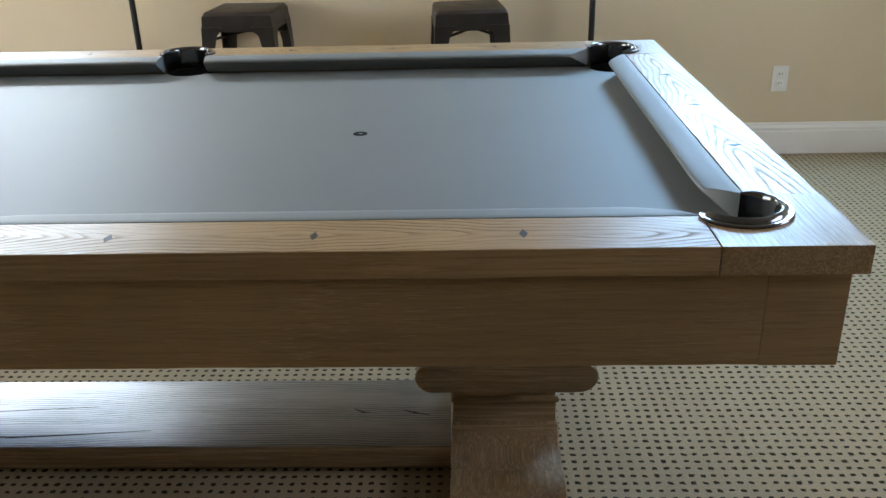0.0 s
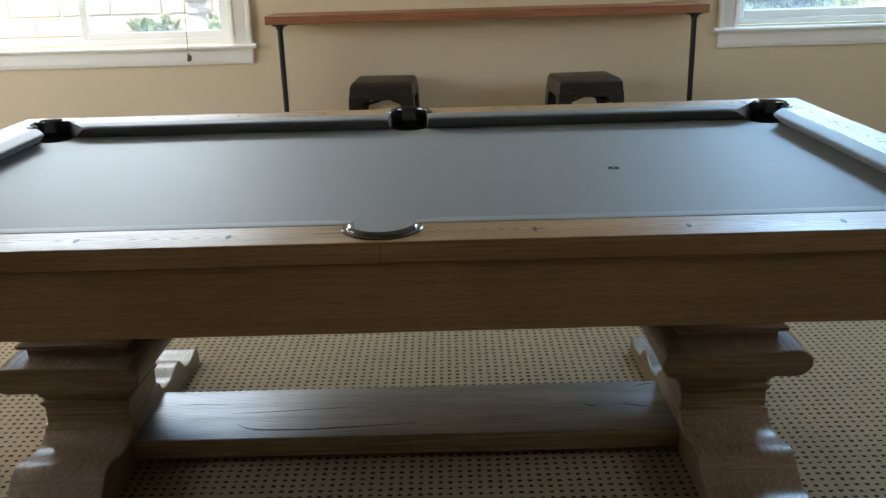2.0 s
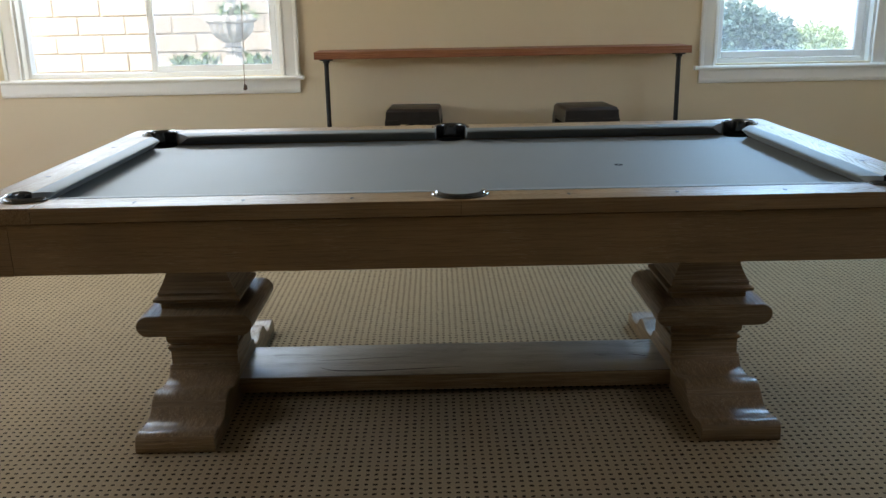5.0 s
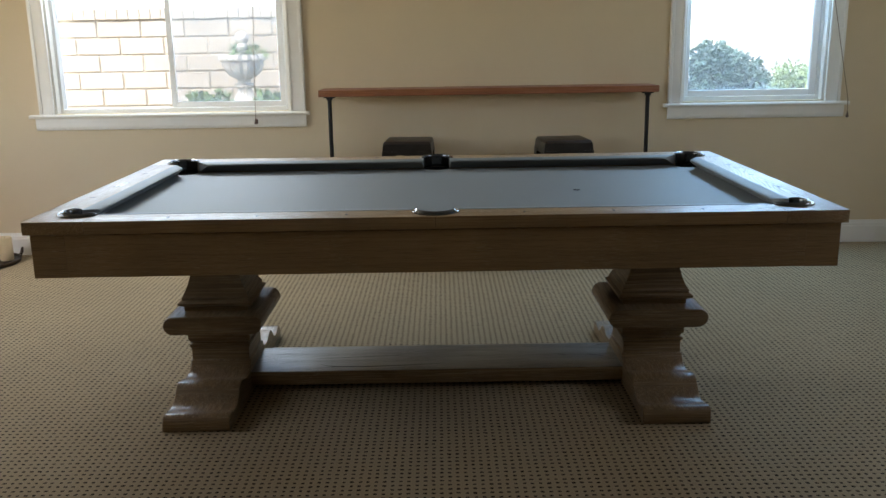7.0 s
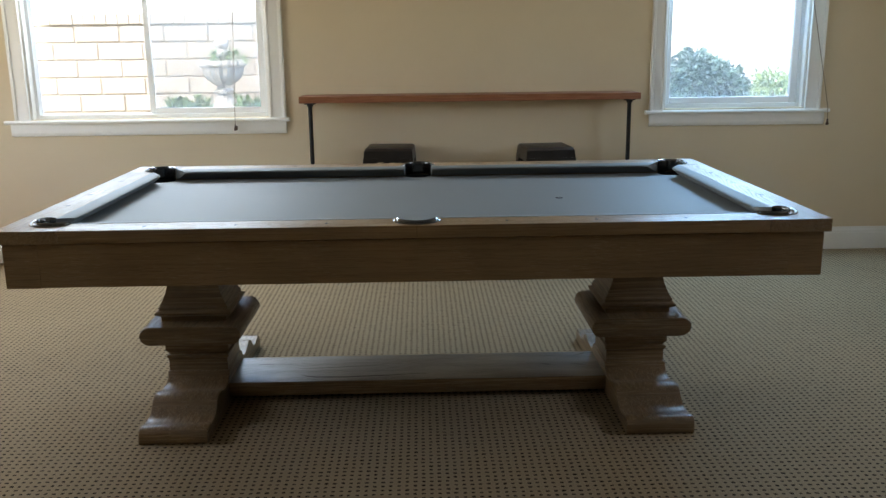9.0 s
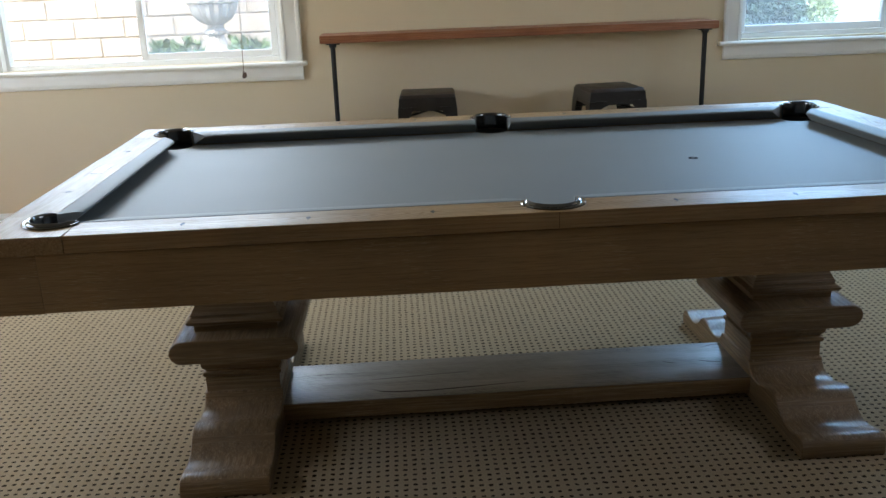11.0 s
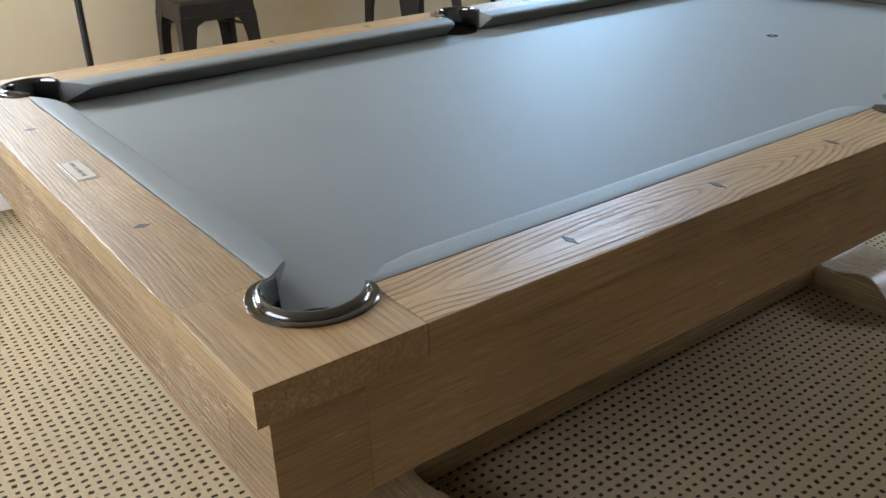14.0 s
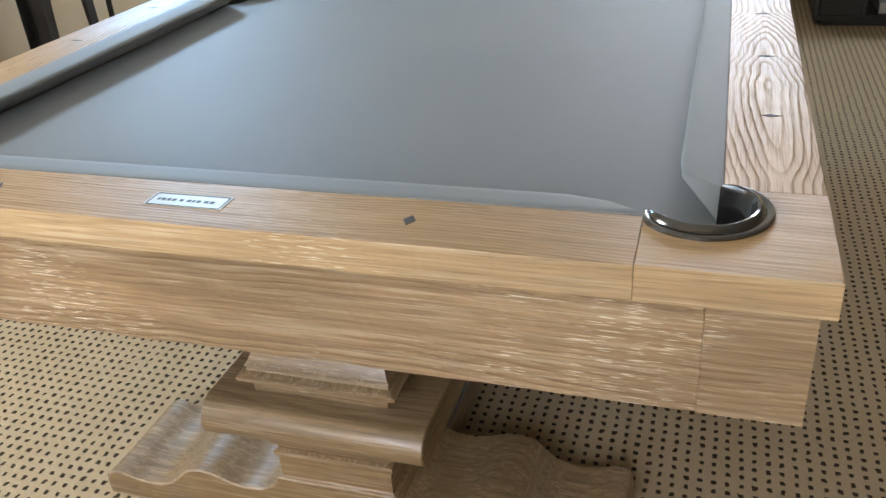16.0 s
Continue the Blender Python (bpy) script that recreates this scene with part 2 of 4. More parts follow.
def plain(name, color, rough=0.5, metal=0.0, spec=0.5, vary=0.12, scale=6.0, grain=0.05, grain_scale=300.0, clear=0.0):
    """A surface of one colour with slow and fine variation."""
    m = Mat(name, rough, metal, spec)
    slow = m.noise(m.coords((1, 1, 1), 3.0), scale, 4.0, 0.6)
    fine = m.noise(m.coords((1, 1, 1), 3.0), grain_scale, 2.0, 0.6)
    dark = tuple(v * (1 - vary) for v in color)
    lite = tuple(min(1.0, v * (1 + vary)) for v in color)
    c = m.mix(m.ramp(slow, [(0.3, (0, 0, 0)), (0.7, (1, 1, 1))]), dark, lite)
    m.color(c)
    m.rough(m.ramp(slow, [(0.3, (max(0.02, rough * 0.85),) * 3), (0.7, (min(1, rough * 1.15),) * 3)]))
    if grain:
        m.bump(fine, grain, 0.001)
    if clear:
        m.b.inputs["Coat Weight"].default_value = clear
    return m.m


CLOTH = cloth_material()
CARPET = carpet_material()
WALL = plain("warm_beige_wall_paint", (0.64, 0.525, 0.36), 0.85, 0, 0.3, 0.03, 1.5, 0.25, 180.0)
CEIL = plain("ceiling_paint", (0.68, 0.64, 0.57), 0.9, 0, 0.3, 0.02, 1.5, 0.2, 150.0)
TRIM = plain("white_trim_paint", (0.78, 0.755, 0.70), 0.42, 0, 0.5, 0.03, 5.0, 0.03, 60.0)
VINYL = plain("white_vinyl", (0.80, 0.80, 0.79), 0.35, 0, 0.5, 0.03, 5.0, 0.0)
PIPE = plain("black_iron_pipe", (0.022, 0.021, 0.021), 0.5, 0.6, 0.5, 0.3, 30.0, 0.2, 400.0)
IRON = plain("glossy_black_enamel", (0.012, 0.011, 0.010), 0.15, 0.15, 0.8, 0.15, 20.0, 0.0, clear=0.6)
LINER = plain("black_rubber", (0.012, 0.012, 0.012), 0.65, 0, 0.4, 0.2, 20.0, 0.1)
STEEL = plain("gunmetal_paint", (0.032, 0.028, 0.026), 0.34, 0.55, 0.5, 0.25, 14.0, 0.05)
SEAT = plain("dark_brown_stool_seat", (0.034, 0.022, 0.016), 0.42, 0.2, 0.5, 0.3, 14.0, 0.1)
# Shade under the table is put into this board's dark colour.
SHADOWED = plain("shadowed_underside_board", (0.10, 0.075, 0.05), 0.8, 0, 0.3, 0.2, 5.0, 0.2)
CHECK = plain("dark_open_grain", (0.018, 0.012, 0.008), 0.8, 0, 0.2, 0.3, 60.0, 0.0)
INLAY = plain("dark_slate_inlay", (0.026, 0.022, 0.019), 0.48, 0, 0.4, 0.3, 90.0, 0.0)
SPOT = plain("matt_black_fabric", (0.006, 0.006, 0.006), 0.9, 0, 0.1)
BRONZE = plain("aged_bronze_plate", (0.40, 0.34, 0.26), 0.38, 0.7, 0.5, 0.1, 40.0, 0.05)
INK = plain("black_ink", (0.02, 0.018, 0.016), 0.5)
PLASTIC = plain("white_plastic", (0.74, 0.72, 0.67), 0.35, 0, 0.5, 0.02, 5.0, 0.0)
SLOT = plain("outlet_slot", (0.05, 0.045, 0.04), 0.6)
WAX = plain("cream_wax", (0.72, 0.58, 0.36), 0.45, 0, 0.5, 0.06, 12.0, 0.05)
DARKMETAL = plain("dark_bronze", (0.05, 0.035, 0.025), 0.45, 0.7, 0.5, 0.3, 20.0, 0.1)
CORD = plain("beige_cord", (0.20, 0.15, 0.10), 0.8)
TASSEL = plain("dark_wood_tassel", (0.07, 0.035, 0.02), 0.4)
STONE = plain("pale_cast_stone", (0.50, 0.46, 0.42), 0.85, 0, 0.3, 0.15, 9.0, 0.4, 90.0)
MORTAR = plain("grey_mortar", (0.39, 0.33, 0.26), 0.95, 0, 0.2, 0.15, 14.0, 0.4, 120.0)
SOIL = plain("pale_gravel", (0.56, 0.52, 0.46), 0.95, 0, 0.2, 0.12, 3.0, 0.5, 40.0)
SOFA = plain("tan_upholstery", (0.36, 0.25, 0.16), 0.85, 0, 0.3, 0.1, 5.0, 0.3, 500.0)
LEG = plain("dark_leg_wood", (0.06, 0.035, 0.02), 0.4, 0, 0.5, 0.2, 30.0, 0.0)
BLACK = plain("black_cabinet_lacquer", (0.018, 0.017, 0.017), 0.35, 0, 0.5, 0.2, 8.0, 0.0)
SILVER = plain("silver_plastic", (0.42, 0.42, 0.41), 0.35, 0.5, 0.5, 0.05, 9.0, 0.0)
SHELF = oak("redwood_board", 0, 2, 0.85, 0.0, (0.34, 0.13, 0.055), (0.26, 0.09, 0.038), (0.14, 0.047, 0.021), 0.0, 0.45, 0.009, 0.02, 0.45)


def block_material():
    m = Mat("tan_slump_block", 0.9, 0, 0.2)
    r = m.node("ObjectInfo").outputs["Random"]
    c = m.mix(r, (0.37, 0.315, 0.26), (0.45, 0.39, 0.325))
    blot = m.noise(m.coords((1, 1, 1), 20.0), 9.0, 5.0, 0.65)
    c = m.mix(m.ramp(blot, [(0.35, (0.5,) * 3), (0.6, (0, 0, 0))]), c, (0.34, 0.275, 0.21))
    m.color(c)
    m.bump(m.noise(m.coords((1, 1, 1), 20.0), 60.0, 4.0, 0.7), 0.5, 0.004)
    return m.m


BLOCK = block_material()


def leaf_material(name, a, b):
    m = Mat(name, 0.42, 0, 0.5)
    r = m.node("NewGeometry").outputs["Random Per Island"]
    c = m.mix(r, a, b)
    vein = m.noise(m.coords((1, 1, 1)), 40.0, 2.0)
    m.color(m.mix(m.math("MULTIPLY", vein, 0.4), c, b))
    m.b.inputs["Transmission Weight"].default_value = 0.0
    return m.m


LEAF_DARK = leaf_material("grey_green_leaves", (0.06, 0.125, 0.095), (0.14, 0.235, 0.18))
LEAF_LIGHT = leaf_material("sunny_green_leaves", (0.20, 0.30, 0.11), (0.34, 0.42, 0.20))
LEAF_MID = leaf_material("garden_leaves", (0.05, 0.11, 0.03), (0.13, 0.21, 0.05))
BARK = plain("bark", (0.10, 0.07, 0.05), 0.9)


def glass_material():
    m = bpy.data.materials.new("window_glass")
    m.use_nodes = True
    t = m.node_tree
    t.nodes.clear()
    out = t.nodes.new("ShaderNodeOutputMaterial")
    tr = t.nodes.new("ShaderNodeBsdfTransparent")
    tr.inputs[0].default_value = (0.97, 0.985, 0.98, 1)
    gl = t.nodes.new("ShaderNodeBsdfGlossy")
    gl.inputs["Roughness"].default_value = 0.02
    fr = t.nodes.new("ShaderNodeFresnel")
    mx = t.nodes.new("ShaderNodeMixShader")
    t.links.new(fr.outputs[0], mx.inputs[0])
    t.links.new(tr.outputs[0], mx.inputs[1])
    t.links.new(gl.outputs[0], mx.inputs[2])
    t.links.new(mx.outputs[0], out.inputs[0])
    return m


def screen_material():
    m = bpy.data.materials.new("hazed_screen_mesh")
    m.use_nodes = True
    t = m.node_tree
    t.nodes.clear()
    out = t.nodes.new("ShaderNodeOutputMaterial")
    tr = t.nodes.new("ShaderNodeBsdfTransparent")
    df = t.nodes.new("ShaderNodeBsdfDiffuse")
    # Pale mesh colour also paints the glare veil over the garden view.
    df.inputs[0].default_value = (0.72, 0.74, 0.77, 1)
    mx = t.nodes.new("ShaderNodeMixShader")
    mx.inputs[0].default_value = 0.26
    t.links.new(tr.outputs[0], mx.inputs[1])
    t.links.new(df.outputs[0], mx.inputs[2])
    t.links.new(mx.outputs[0], out.inputs[0])
    return m


GLASS, SCREEN = glass_material(), screen_material()


# ---- mesh helpers ----
def mesh_of(name, bm, mat, smooth=False):
    bmesh.ops.recalc_face_normals(bm, faces=bm.faces)
    me = bpy.data.meshes.new(name)
    bm.to_mesh(me)
    bm.free()
    me.materials.append(mat)
    if smooth:
        me.shade_smooth()
        me.set_sharp_from_angle(angle=radians(38))
    return me


def part(name, bm, mat, parent=None, label="", smooth=False):
    """Links a bmesh as one mesh object under a thing or under a part."""
    ob = new(name, mesh_of(name, bm, mat, smooth))
    if parent is not None:
        ob.parent = parent
    return tagged(ob, label)


def edged(ob, mat, axis=None):
    """Gives the upright faces of a board, or the faces that look along one axis, the grain of its edge."""
    ob.data.materials.append(mat)
    for f in ob.data.polygons:
        if abs(f.normal.z) < 0.6 if axis is None else abs(f.normal[axis]) > 0.7:
            f.material_index = 1
    return ob


def empty(name, x=0, y=0, z=0, rz=0):
    ob = new(name)
    ob.matrix_world = pose(x, y, z, 0, 0, rz)
    ob.empty_display_size = 0.05
    return ob


def bevelled(bm, width, segs=2):
    if width:
        bmesh.ops.bevel(bm, geom=[e for e in bm.edges if e.is_manifold and e.calc_face_angle(0) > 0.5], offset=width, segments=segs, profile=0.5, affect="EDGES", clamp_overlap=True)
    return bm


def box(x0, x1, y0, y1, z0, z1, bev=0.0, segs=2):
    bm = bmesh.new()
    bmesh.ops.create_cube(bm, size=1, matrix=Matrix.Translation(((x0 + x1) / 2, (y0 + y1) / 2, (z0 + z1) / 2)) @ Matrix.Diagonal((x1 - x0, y1 - y0, z1 - z0, 1)))
    return bevelled(bm, bev, segs)


def worn(bm, amp, seed, lift=1.0):
    """Cuts the long edges short and lets them wander a little, as hand-worn boards do."""
    rnd = random.Random(seed)
    for axis in range(3):
        longs = [e for e in bm.edges if e.calc_length() > 0.09 and abs((e.verts[0].co - e.verts[1].co)[axis]) > 0.95 * e.calc_length()]
        if longs:
            bmesh.ops.subdivide_edges(bm, edges=longs, cuts=min(150, int(max(e.calc_length() for e in longs) / 0.012)), use_grid_fill=False)
    waves = [(Vector((rnd.uniform(-1, 1), rnd.uniform(-1, 1), rnd.uniform(-1, 1))).normalized() * k, rnd.uniform(0, 6.3), 1.0 / (1 + k / 90)) for k in (18, 31, 55, 90, 140, 230, 330)]
    for v in bm.verts:
        d = [0.0, 0.0, 0.0]
        for n, (w, ph, g) in enumerate(waves):
            d[n % 3] += g * math.sin(w.dot(v.co) + ph)
            d[(n + 1) % 3] += 0.6 * g * math.sin(1.7 * w.dot(v.co) + 2 * ph)
        v.co += Vector((d[0], d[1], d[2] * lift)) * amp
    return bm


def join(*bms):
    out = bmesh.new()
    for bm in bms:
        me = bpy.data.meshes.new("tmp")
        bm.to_mesh(me)
        bm.free()
        out.from_mesh(me)
        bpy.data.meshes.remove(me)
    return out


def prism(pts, a0, a1, axis="z", bev=0.0, segs=2):
    """A polygon pushed along an axis: pts are (x, y) for z, (y, z) for x, (x, z) for y."""
    bm = bmesh.new()

    def at(p, a):
        return {"z": (p[0], p[1], a), "x": (a, p[0], p[1]), "y": (p[0], a, p[1])}[axis]

    lo = [bm.verts.new(at(p, a0)) for p in pts]
    hi = [bm.verts.new(at(p, a1)) for p in pts]
    bm.faces.new(lo)
    bm.faces.new(hi)
    for i in range(len(pts)):
        j = (i + 1) % len(pts)
        bm.faces.new((lo[i], lo[j], hi[j], hi[i]))
    bmesh.ops.recalc_face_normals(bm, faces=bm.faces)
    return bevelled(bm, bev, segs)


def loft(rings):
    """Square rings (z, half x, half y), skinned from bottom to top and closed."""
    bm = bmesh.new()
    rows = [[bm.verts.new((sx * hx, sy * hy, z)) for sx, sy in ((-1, -1), (1, -1), (1, 1), (-1, 1))] for z, hx, hy in rings]
    for a, b in zip(rows, rows[1:]):
        for i in range(4):
            j = (i + 1) % 4
            bm.faces.new((a[i], a[j], b[j], b[i]))
    bm.faces.new(rows[0])
    bm.faces.new(rows[-1])
    return bm


def lathe(profile, n=24, x=0.0, y=0.0, wave=0.0, waves=0, ring=False):
    """(radius, z) turned about the upright axis; a ring closes on itself and stays open in the middle."""
    bm = bmesh.new()
    rows = []
    for r, z in profile:
        rows.append([bm.verts.new((x + r * (1 + wave * math.cos(waves * 2 * math.pi * k / n)) * math.cos(2 * math.pi * k / n),
                                   y + r * (1 + wave * math.cos(waves * 2 * math.pi * k / n)) * math.sin(2 * math.pi * k / n), z)) for k in range(n)])
    for a, b in zip(rows, rows[1:] + (rows[:1] if ring else [])):
        for i in range(n):
            j = (i + 1) % n
            bm.faces.new((a[i], a[j], b[j], b[i]))
    if not ring:
        bm.faces.new(rows[0])
        bm.faces.new(rows[-1])
    return bm


def tube(points, r, n=10):
    """A round rod along a line of points."""
    bm = bmesh.new()
    rows = []
    pts = [Vector(p) for p in points]
    for i, p in enumerate(pts):
        d = (pts[min(i + 1, len(pts) - 1)] - pts[max(i - 1, 0)]).normalized()
        a = d.cross(Vector((0, 0, 1)) if abs(d.z) < 0.9 else Vector((1, 0, 0))).normalized()
        b = d.cross(a)
        rows.append([bm.verts.new(p + r * (math.cos(k * 2 * math.pi / n) * a + math.sin(k * 2 * math.pi / n) * b)) for k in range(n)])
    for a, b in zip(rows, rows[1:]):
        for i in range(n):
            j = (i + 1) % n
            bm.faces.new((a[i], a[j], b[j], b[i]))
    bm.faces.new(rows[0])
    bm.faces.new(rows[-1])
    return bm


def arc(cx, cy, r, a0, a1, n):
    return [(cx + r * math.cos(radians(a0 + (a1 - a0) * k / n)), cy + r * math.sin(radians(a0 + (a1 - a0) * k / n))) for k in range(n + 1)]


def flipped(pts, sx, sy):
    return [(sx * x, sy * y) for x, y in pts]


# ---- the room ----
WEST, EAST, SOUTH, NORTH, TOP = -3.60, 3.40, -7.60, 2.21, 2.55
WIN1 = (-2.405, -0.925, 0.907, 2.06)
WIN2 = (1.545, 2.440, 0.925, 2.06)
SILL1, SILL2 = 0.901, 0.912


def structure(ob, label, category):
    return tagged(ob, label, category, kind="structure")


floor = structure(part("floor", box(WEST - 0.1, EAST + 0.1, SOUTH - 0.1, NORTH + 0.1, -0.12, 0.0), CARPET), "beige loop carpet with a grid of small dark squares", "carpet")
ceiling = structure(part("ceiling", box(WEST - 0.1, EAST + 0.1, SOUTH - 0.1, NORTH + 0.15, TOP, TOP + 0.12), CEIL), "plain pale painted ceiling over the games room", "ceiling")


def wall_with_holes(name, x0, x1, y0, y1, z0, z1, holes):
    """A wall along x with rectangular holes through it."""
    xs = sorted({x0, x1, *(h[0] for h in holes), *(h[1] for h in holes)})
    zs = sorted({z0, z1, *(h[2] for h in holes), *(h[3] for h in holes)})
    bm = bmesh.new()
    vert = {}

    def solid(i, k):
        if not (0 <= i < len(xs) - 1 and 0 <= k < len(zs) - 1):
            return False
        cx, cz = (xs[i] + xs[i + 1]) / 2, (zs[k] + zs[k + 1]) / 2
        return not any(h[0] < cx < h[1] and h[2] < cz < h[3] for h in holes)

    def v(i, y, k):
        if (i, y, k) not in vert:
            vert[i, y, k] = bm.verts.new((xs[i], y, zs[k]))
        return vert[i, y, k]

    for i in range(len(xs) - 1):
        for k in range(len(zs) - 1):
            if not solid(i, k):
                continue
            for y in (y0, y1):
                bm.faces.new((v(i, y, k), v(i + 1, y, k), v(i + 1, y, k + 1), v(i, y, k + 1)))
            for di, dk, a, b in ((-1, 0, (i, k), (i, k + 1)), (1, 0, (i + 1, k), (i + 1, k + 1)), (0, -1, (i, k), (i + 1, k)), (0, 1, (i, k + 1), (i + 1, k + 1))):
                if not solid(i + di, k + dk):
                    bm.faces.new((v(a[0], y0, a[1]), v(b[0], y0, b[1]), v(b[0], y1, b[1]), v(a[0], y1, a[1])))
    return bm


structure(part("wall_north", wall_with_holes("n", WEST, EAST, NORTH, NORTH + 0.14, 0, TOP, [WIN1, WIN2]), WALL), "warm beige painted wall with two white windows", "wall")
# This opening is unseen, added to hold the west lamp.
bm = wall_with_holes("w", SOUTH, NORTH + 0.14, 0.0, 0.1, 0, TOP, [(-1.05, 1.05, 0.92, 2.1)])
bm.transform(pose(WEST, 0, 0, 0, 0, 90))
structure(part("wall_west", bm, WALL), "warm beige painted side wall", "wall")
# Unseen opening, added for the east lamp.
bm = wall_with_holes("e", SOUTH, NORTH + 0.14, -0.1, 0.0, 0, TOP, [(-1.5, 0.1, 1.35, 2.1)])
bm.transform(pose(EAST, 0, 0, 0, 0, 90))
structure(part("wall_east", bm, WALL), "warm beige painted side wall", "wall")
structure(part("wall_south", box(WEST, EAST, SOUTH - 0.1, SOUTH, 0, TOP), WALL), "plain warm beige painted wall", "wall")

BB = [(0, 0), (0.016, 0), (0.016, 0.105), (0.013, 0.112), (0.013, 0.122), (0.008, 0.134), (0.006, 0.146), (0, 0.146)]
structure(part("baseboard", prism([(NORTH - d, z) for d, z in BB], WEST, EAST, "x"), TRIM), "tall white moulded baseboard along the carpet", "baseboard")
structure(part("baseboard", prism([(WEST + d, z) for d, z in BB], SOUTH, NORTH - 0.018, "y"), TRIM), "tall white moulded baseboard along the carpet", "baseboard")
structure(part("baseboard", prism([(EAST - d, z) for d, z in BB], SOUTH, NORTH - 0.018, "y"), TRIM), "tall white moulded baseboard along the carpet", "baseboard")


def window(name, hole, outer, sill_x, sill_z, slider, label):
    """A white window: lined opening, casing, stool and apron, vinyl frame and panes."""
    x0, x1, z0, z1 = hole
    o0, o1 = outer
    w = structure(empty(name, (x0 + x1) / 2, NORTH, sill_z), label, "window")
    base = w.matrix_world.inverted()

    def p(pname, bm, mat, parent=w, plabel=""):
        bm.transform(base)
        return part(pname, bm, mat, parent, plabel)

    for a, b, s in ((o0, x0 - 0.002, 1), (x1 + 0.002, o1, -1)):
        c = p("casing", box(a, b, NORTH - 0.018, NORTH, sill_z, z1, 0.003), TRIM, w, "white painted side casing")
        e = (a, a + 0.022) if s > 0 else (b - 0.022, b)
        p("casing_bead", box(*e, NORTH - 0.028, NORTH - 0.016, sill_z, z1, 0.004), TRIM, c)
        e = (b - 0.016, b) if s > 0 else (a, a + 0.016)
        p("casing_bead", box(*e, NORTH - 0.023, NORTH - 0.016, sill_z, z1, 0.003), TRIM, c)
    p("head_casing", box(o0, o1, NORTH - 0.02, NORTH, z1, z1 + 0.1, 0.003), TRIM)
    p("sill", prism([(NORTH - 0.045, sill_z - 0.012), (NORTH - 0.047, sill_z - 0.004), (NORTH - 0.043, sill_z + 0.004), (NORTH + 0.05, sill_z + 0.004), (NORTH + 0.05, sill_z - 0.018), (NORTH - 0.041, sill_z - 0.018)], sill_x[0], sill_x[1], "x"), TRIM, w, "white window sill with a rounded nose")
    p("apron", prism([(NORTH - 0.018, sill_z - 0.088), (NORTH - 0.022, sill_z - 0.072), (NORTH - 0.022, sill_z - 0.018), (NORTH, sill_z - 0.018), (NORTH, sill_z - 0.094), (NORTH - 0.012, sill_z - 0.094)], sill_x[0] + 0.030, sill_x[1] - 0.024, "x"), TRIM, w, "white apron board under the sill")
    y0, y1 = NORTH + 0.05, NORTH + 0.11
    t = 0.032
    p("frame", join(box(x0, x0 + t, y0, y1, z0, z1, 0.003), box(x1 - t, x1, y0, y1, z0, z1, 0.003),
                    box(x0 + t, x1 - t, y0, y1, z0, z0 + 0.026, 0.003), box(x0 + t, x1 - t, y0, y1, z1 - t, z1, 0.003)), VINYL, w, "white vinyl window frame")
    p("jamb_lining", join(box(x0 - 0.001, x0 + 0.012, NORTH, y0, z0, z1), box(x1 - 0.012, x1 + 0.001, NORTH, y0, z0, z1)), TRIM)
    if slider:
        mid = slider
        yb = y0 + 0.034
        p("fixed_pane", box(x0 + t, mid, yb + 0.010, yb + 0.014, z0 + 0.026, z1 - t), GLASS).visible_shadow = False
        s0, s1, b = mid - 0.018, x1 - t, 0.034
        sash = p("sliding_sash", join(box(s0, s0 + b, y0 + 0.002, y0 + 0.026, z0 + 0.028, z1 - t, 0.003), box(s1 - b, s1, y0 + 0.002, y0 + 0.026, z0 + 0.028, z1 - t, 0.003),
                                      box(s0 + b, s1 - b, y0 + 0.002, y0 + 0.026, z0 + 0.028, z0 + 0.062, 0.003), box(s0 + b, s1 - b, y0 + 0.002, y0 + 0.026, z1 - t - b, z1 - t, 0.003)), VINYL, w, "white sliding sash")
        p("pane", box(s0 + b, s1 - b, y0 + 0.012, y0 + 0.016, z0 + 0.062, z1 - t - b), GLASS, sash).visible_shadow = False
        p("insect_screen", box(mid, x1 - t, y1 - 0.012, y1 - 0.010, z0 + 0.026, z1 - t), SCREEN, w, "grey insect screen behind the sash").visible_shadow = False
        p("latch", box(s0 + 0.008, s0 + 0.022, y0 - 0.006, y0 + 0.002, 1.16, 1.22, 0.002), VINYL, sash)
    else:
        b = 0.040
        s0, s1 = x0 + 0.012, x1 - 0.075
        sash = p("sash", join(box(s0, s0 + b, y0 + 0.002, y0 + 0.04, z0 + 0.028, z1 - t, 0.004), box(s1, s1 + b, y0 + 0.002, y0 + 0.04, z0 + 0.028, z1 - t, 0.004),
                              box(s0 + b, s1, y0 + 0.002, y0 + 0.04, z0 + 0.028, z0 + 0.066, 0.004), box(s0 + b, s1, y0 + 0.002, y0 + 0.04, z1 - t - b, z1 - t, 0.004)), VINYL, w, "white vinyl sash")
        p("side_track", box(s1 + b, x1 - t, y0 + 0.018, y0 + 0.05, z0 + 0.026, z1 - t, 0.003), VINYL)
        p("insect_screen", box(s0 + b, s1, y1 - 0.012, y1 - 0.010, z0 + 0.066, z1 - t - b), SCREEN, w, "grey insect screen behind the sash").visible_shadow = False
        p("pane", box(s0 + b, s1, y0 + 0.018, y0 + 0.022, z0 + 0.066, z1 - t - b), GLASS, sash).visible_shadow = False
    return w


window("window_1", WIN1, (-2.500, -0.824), (-2.560, -0.803), SILL1, -1.665, "white sliding window with a deep sill and moulded casing")
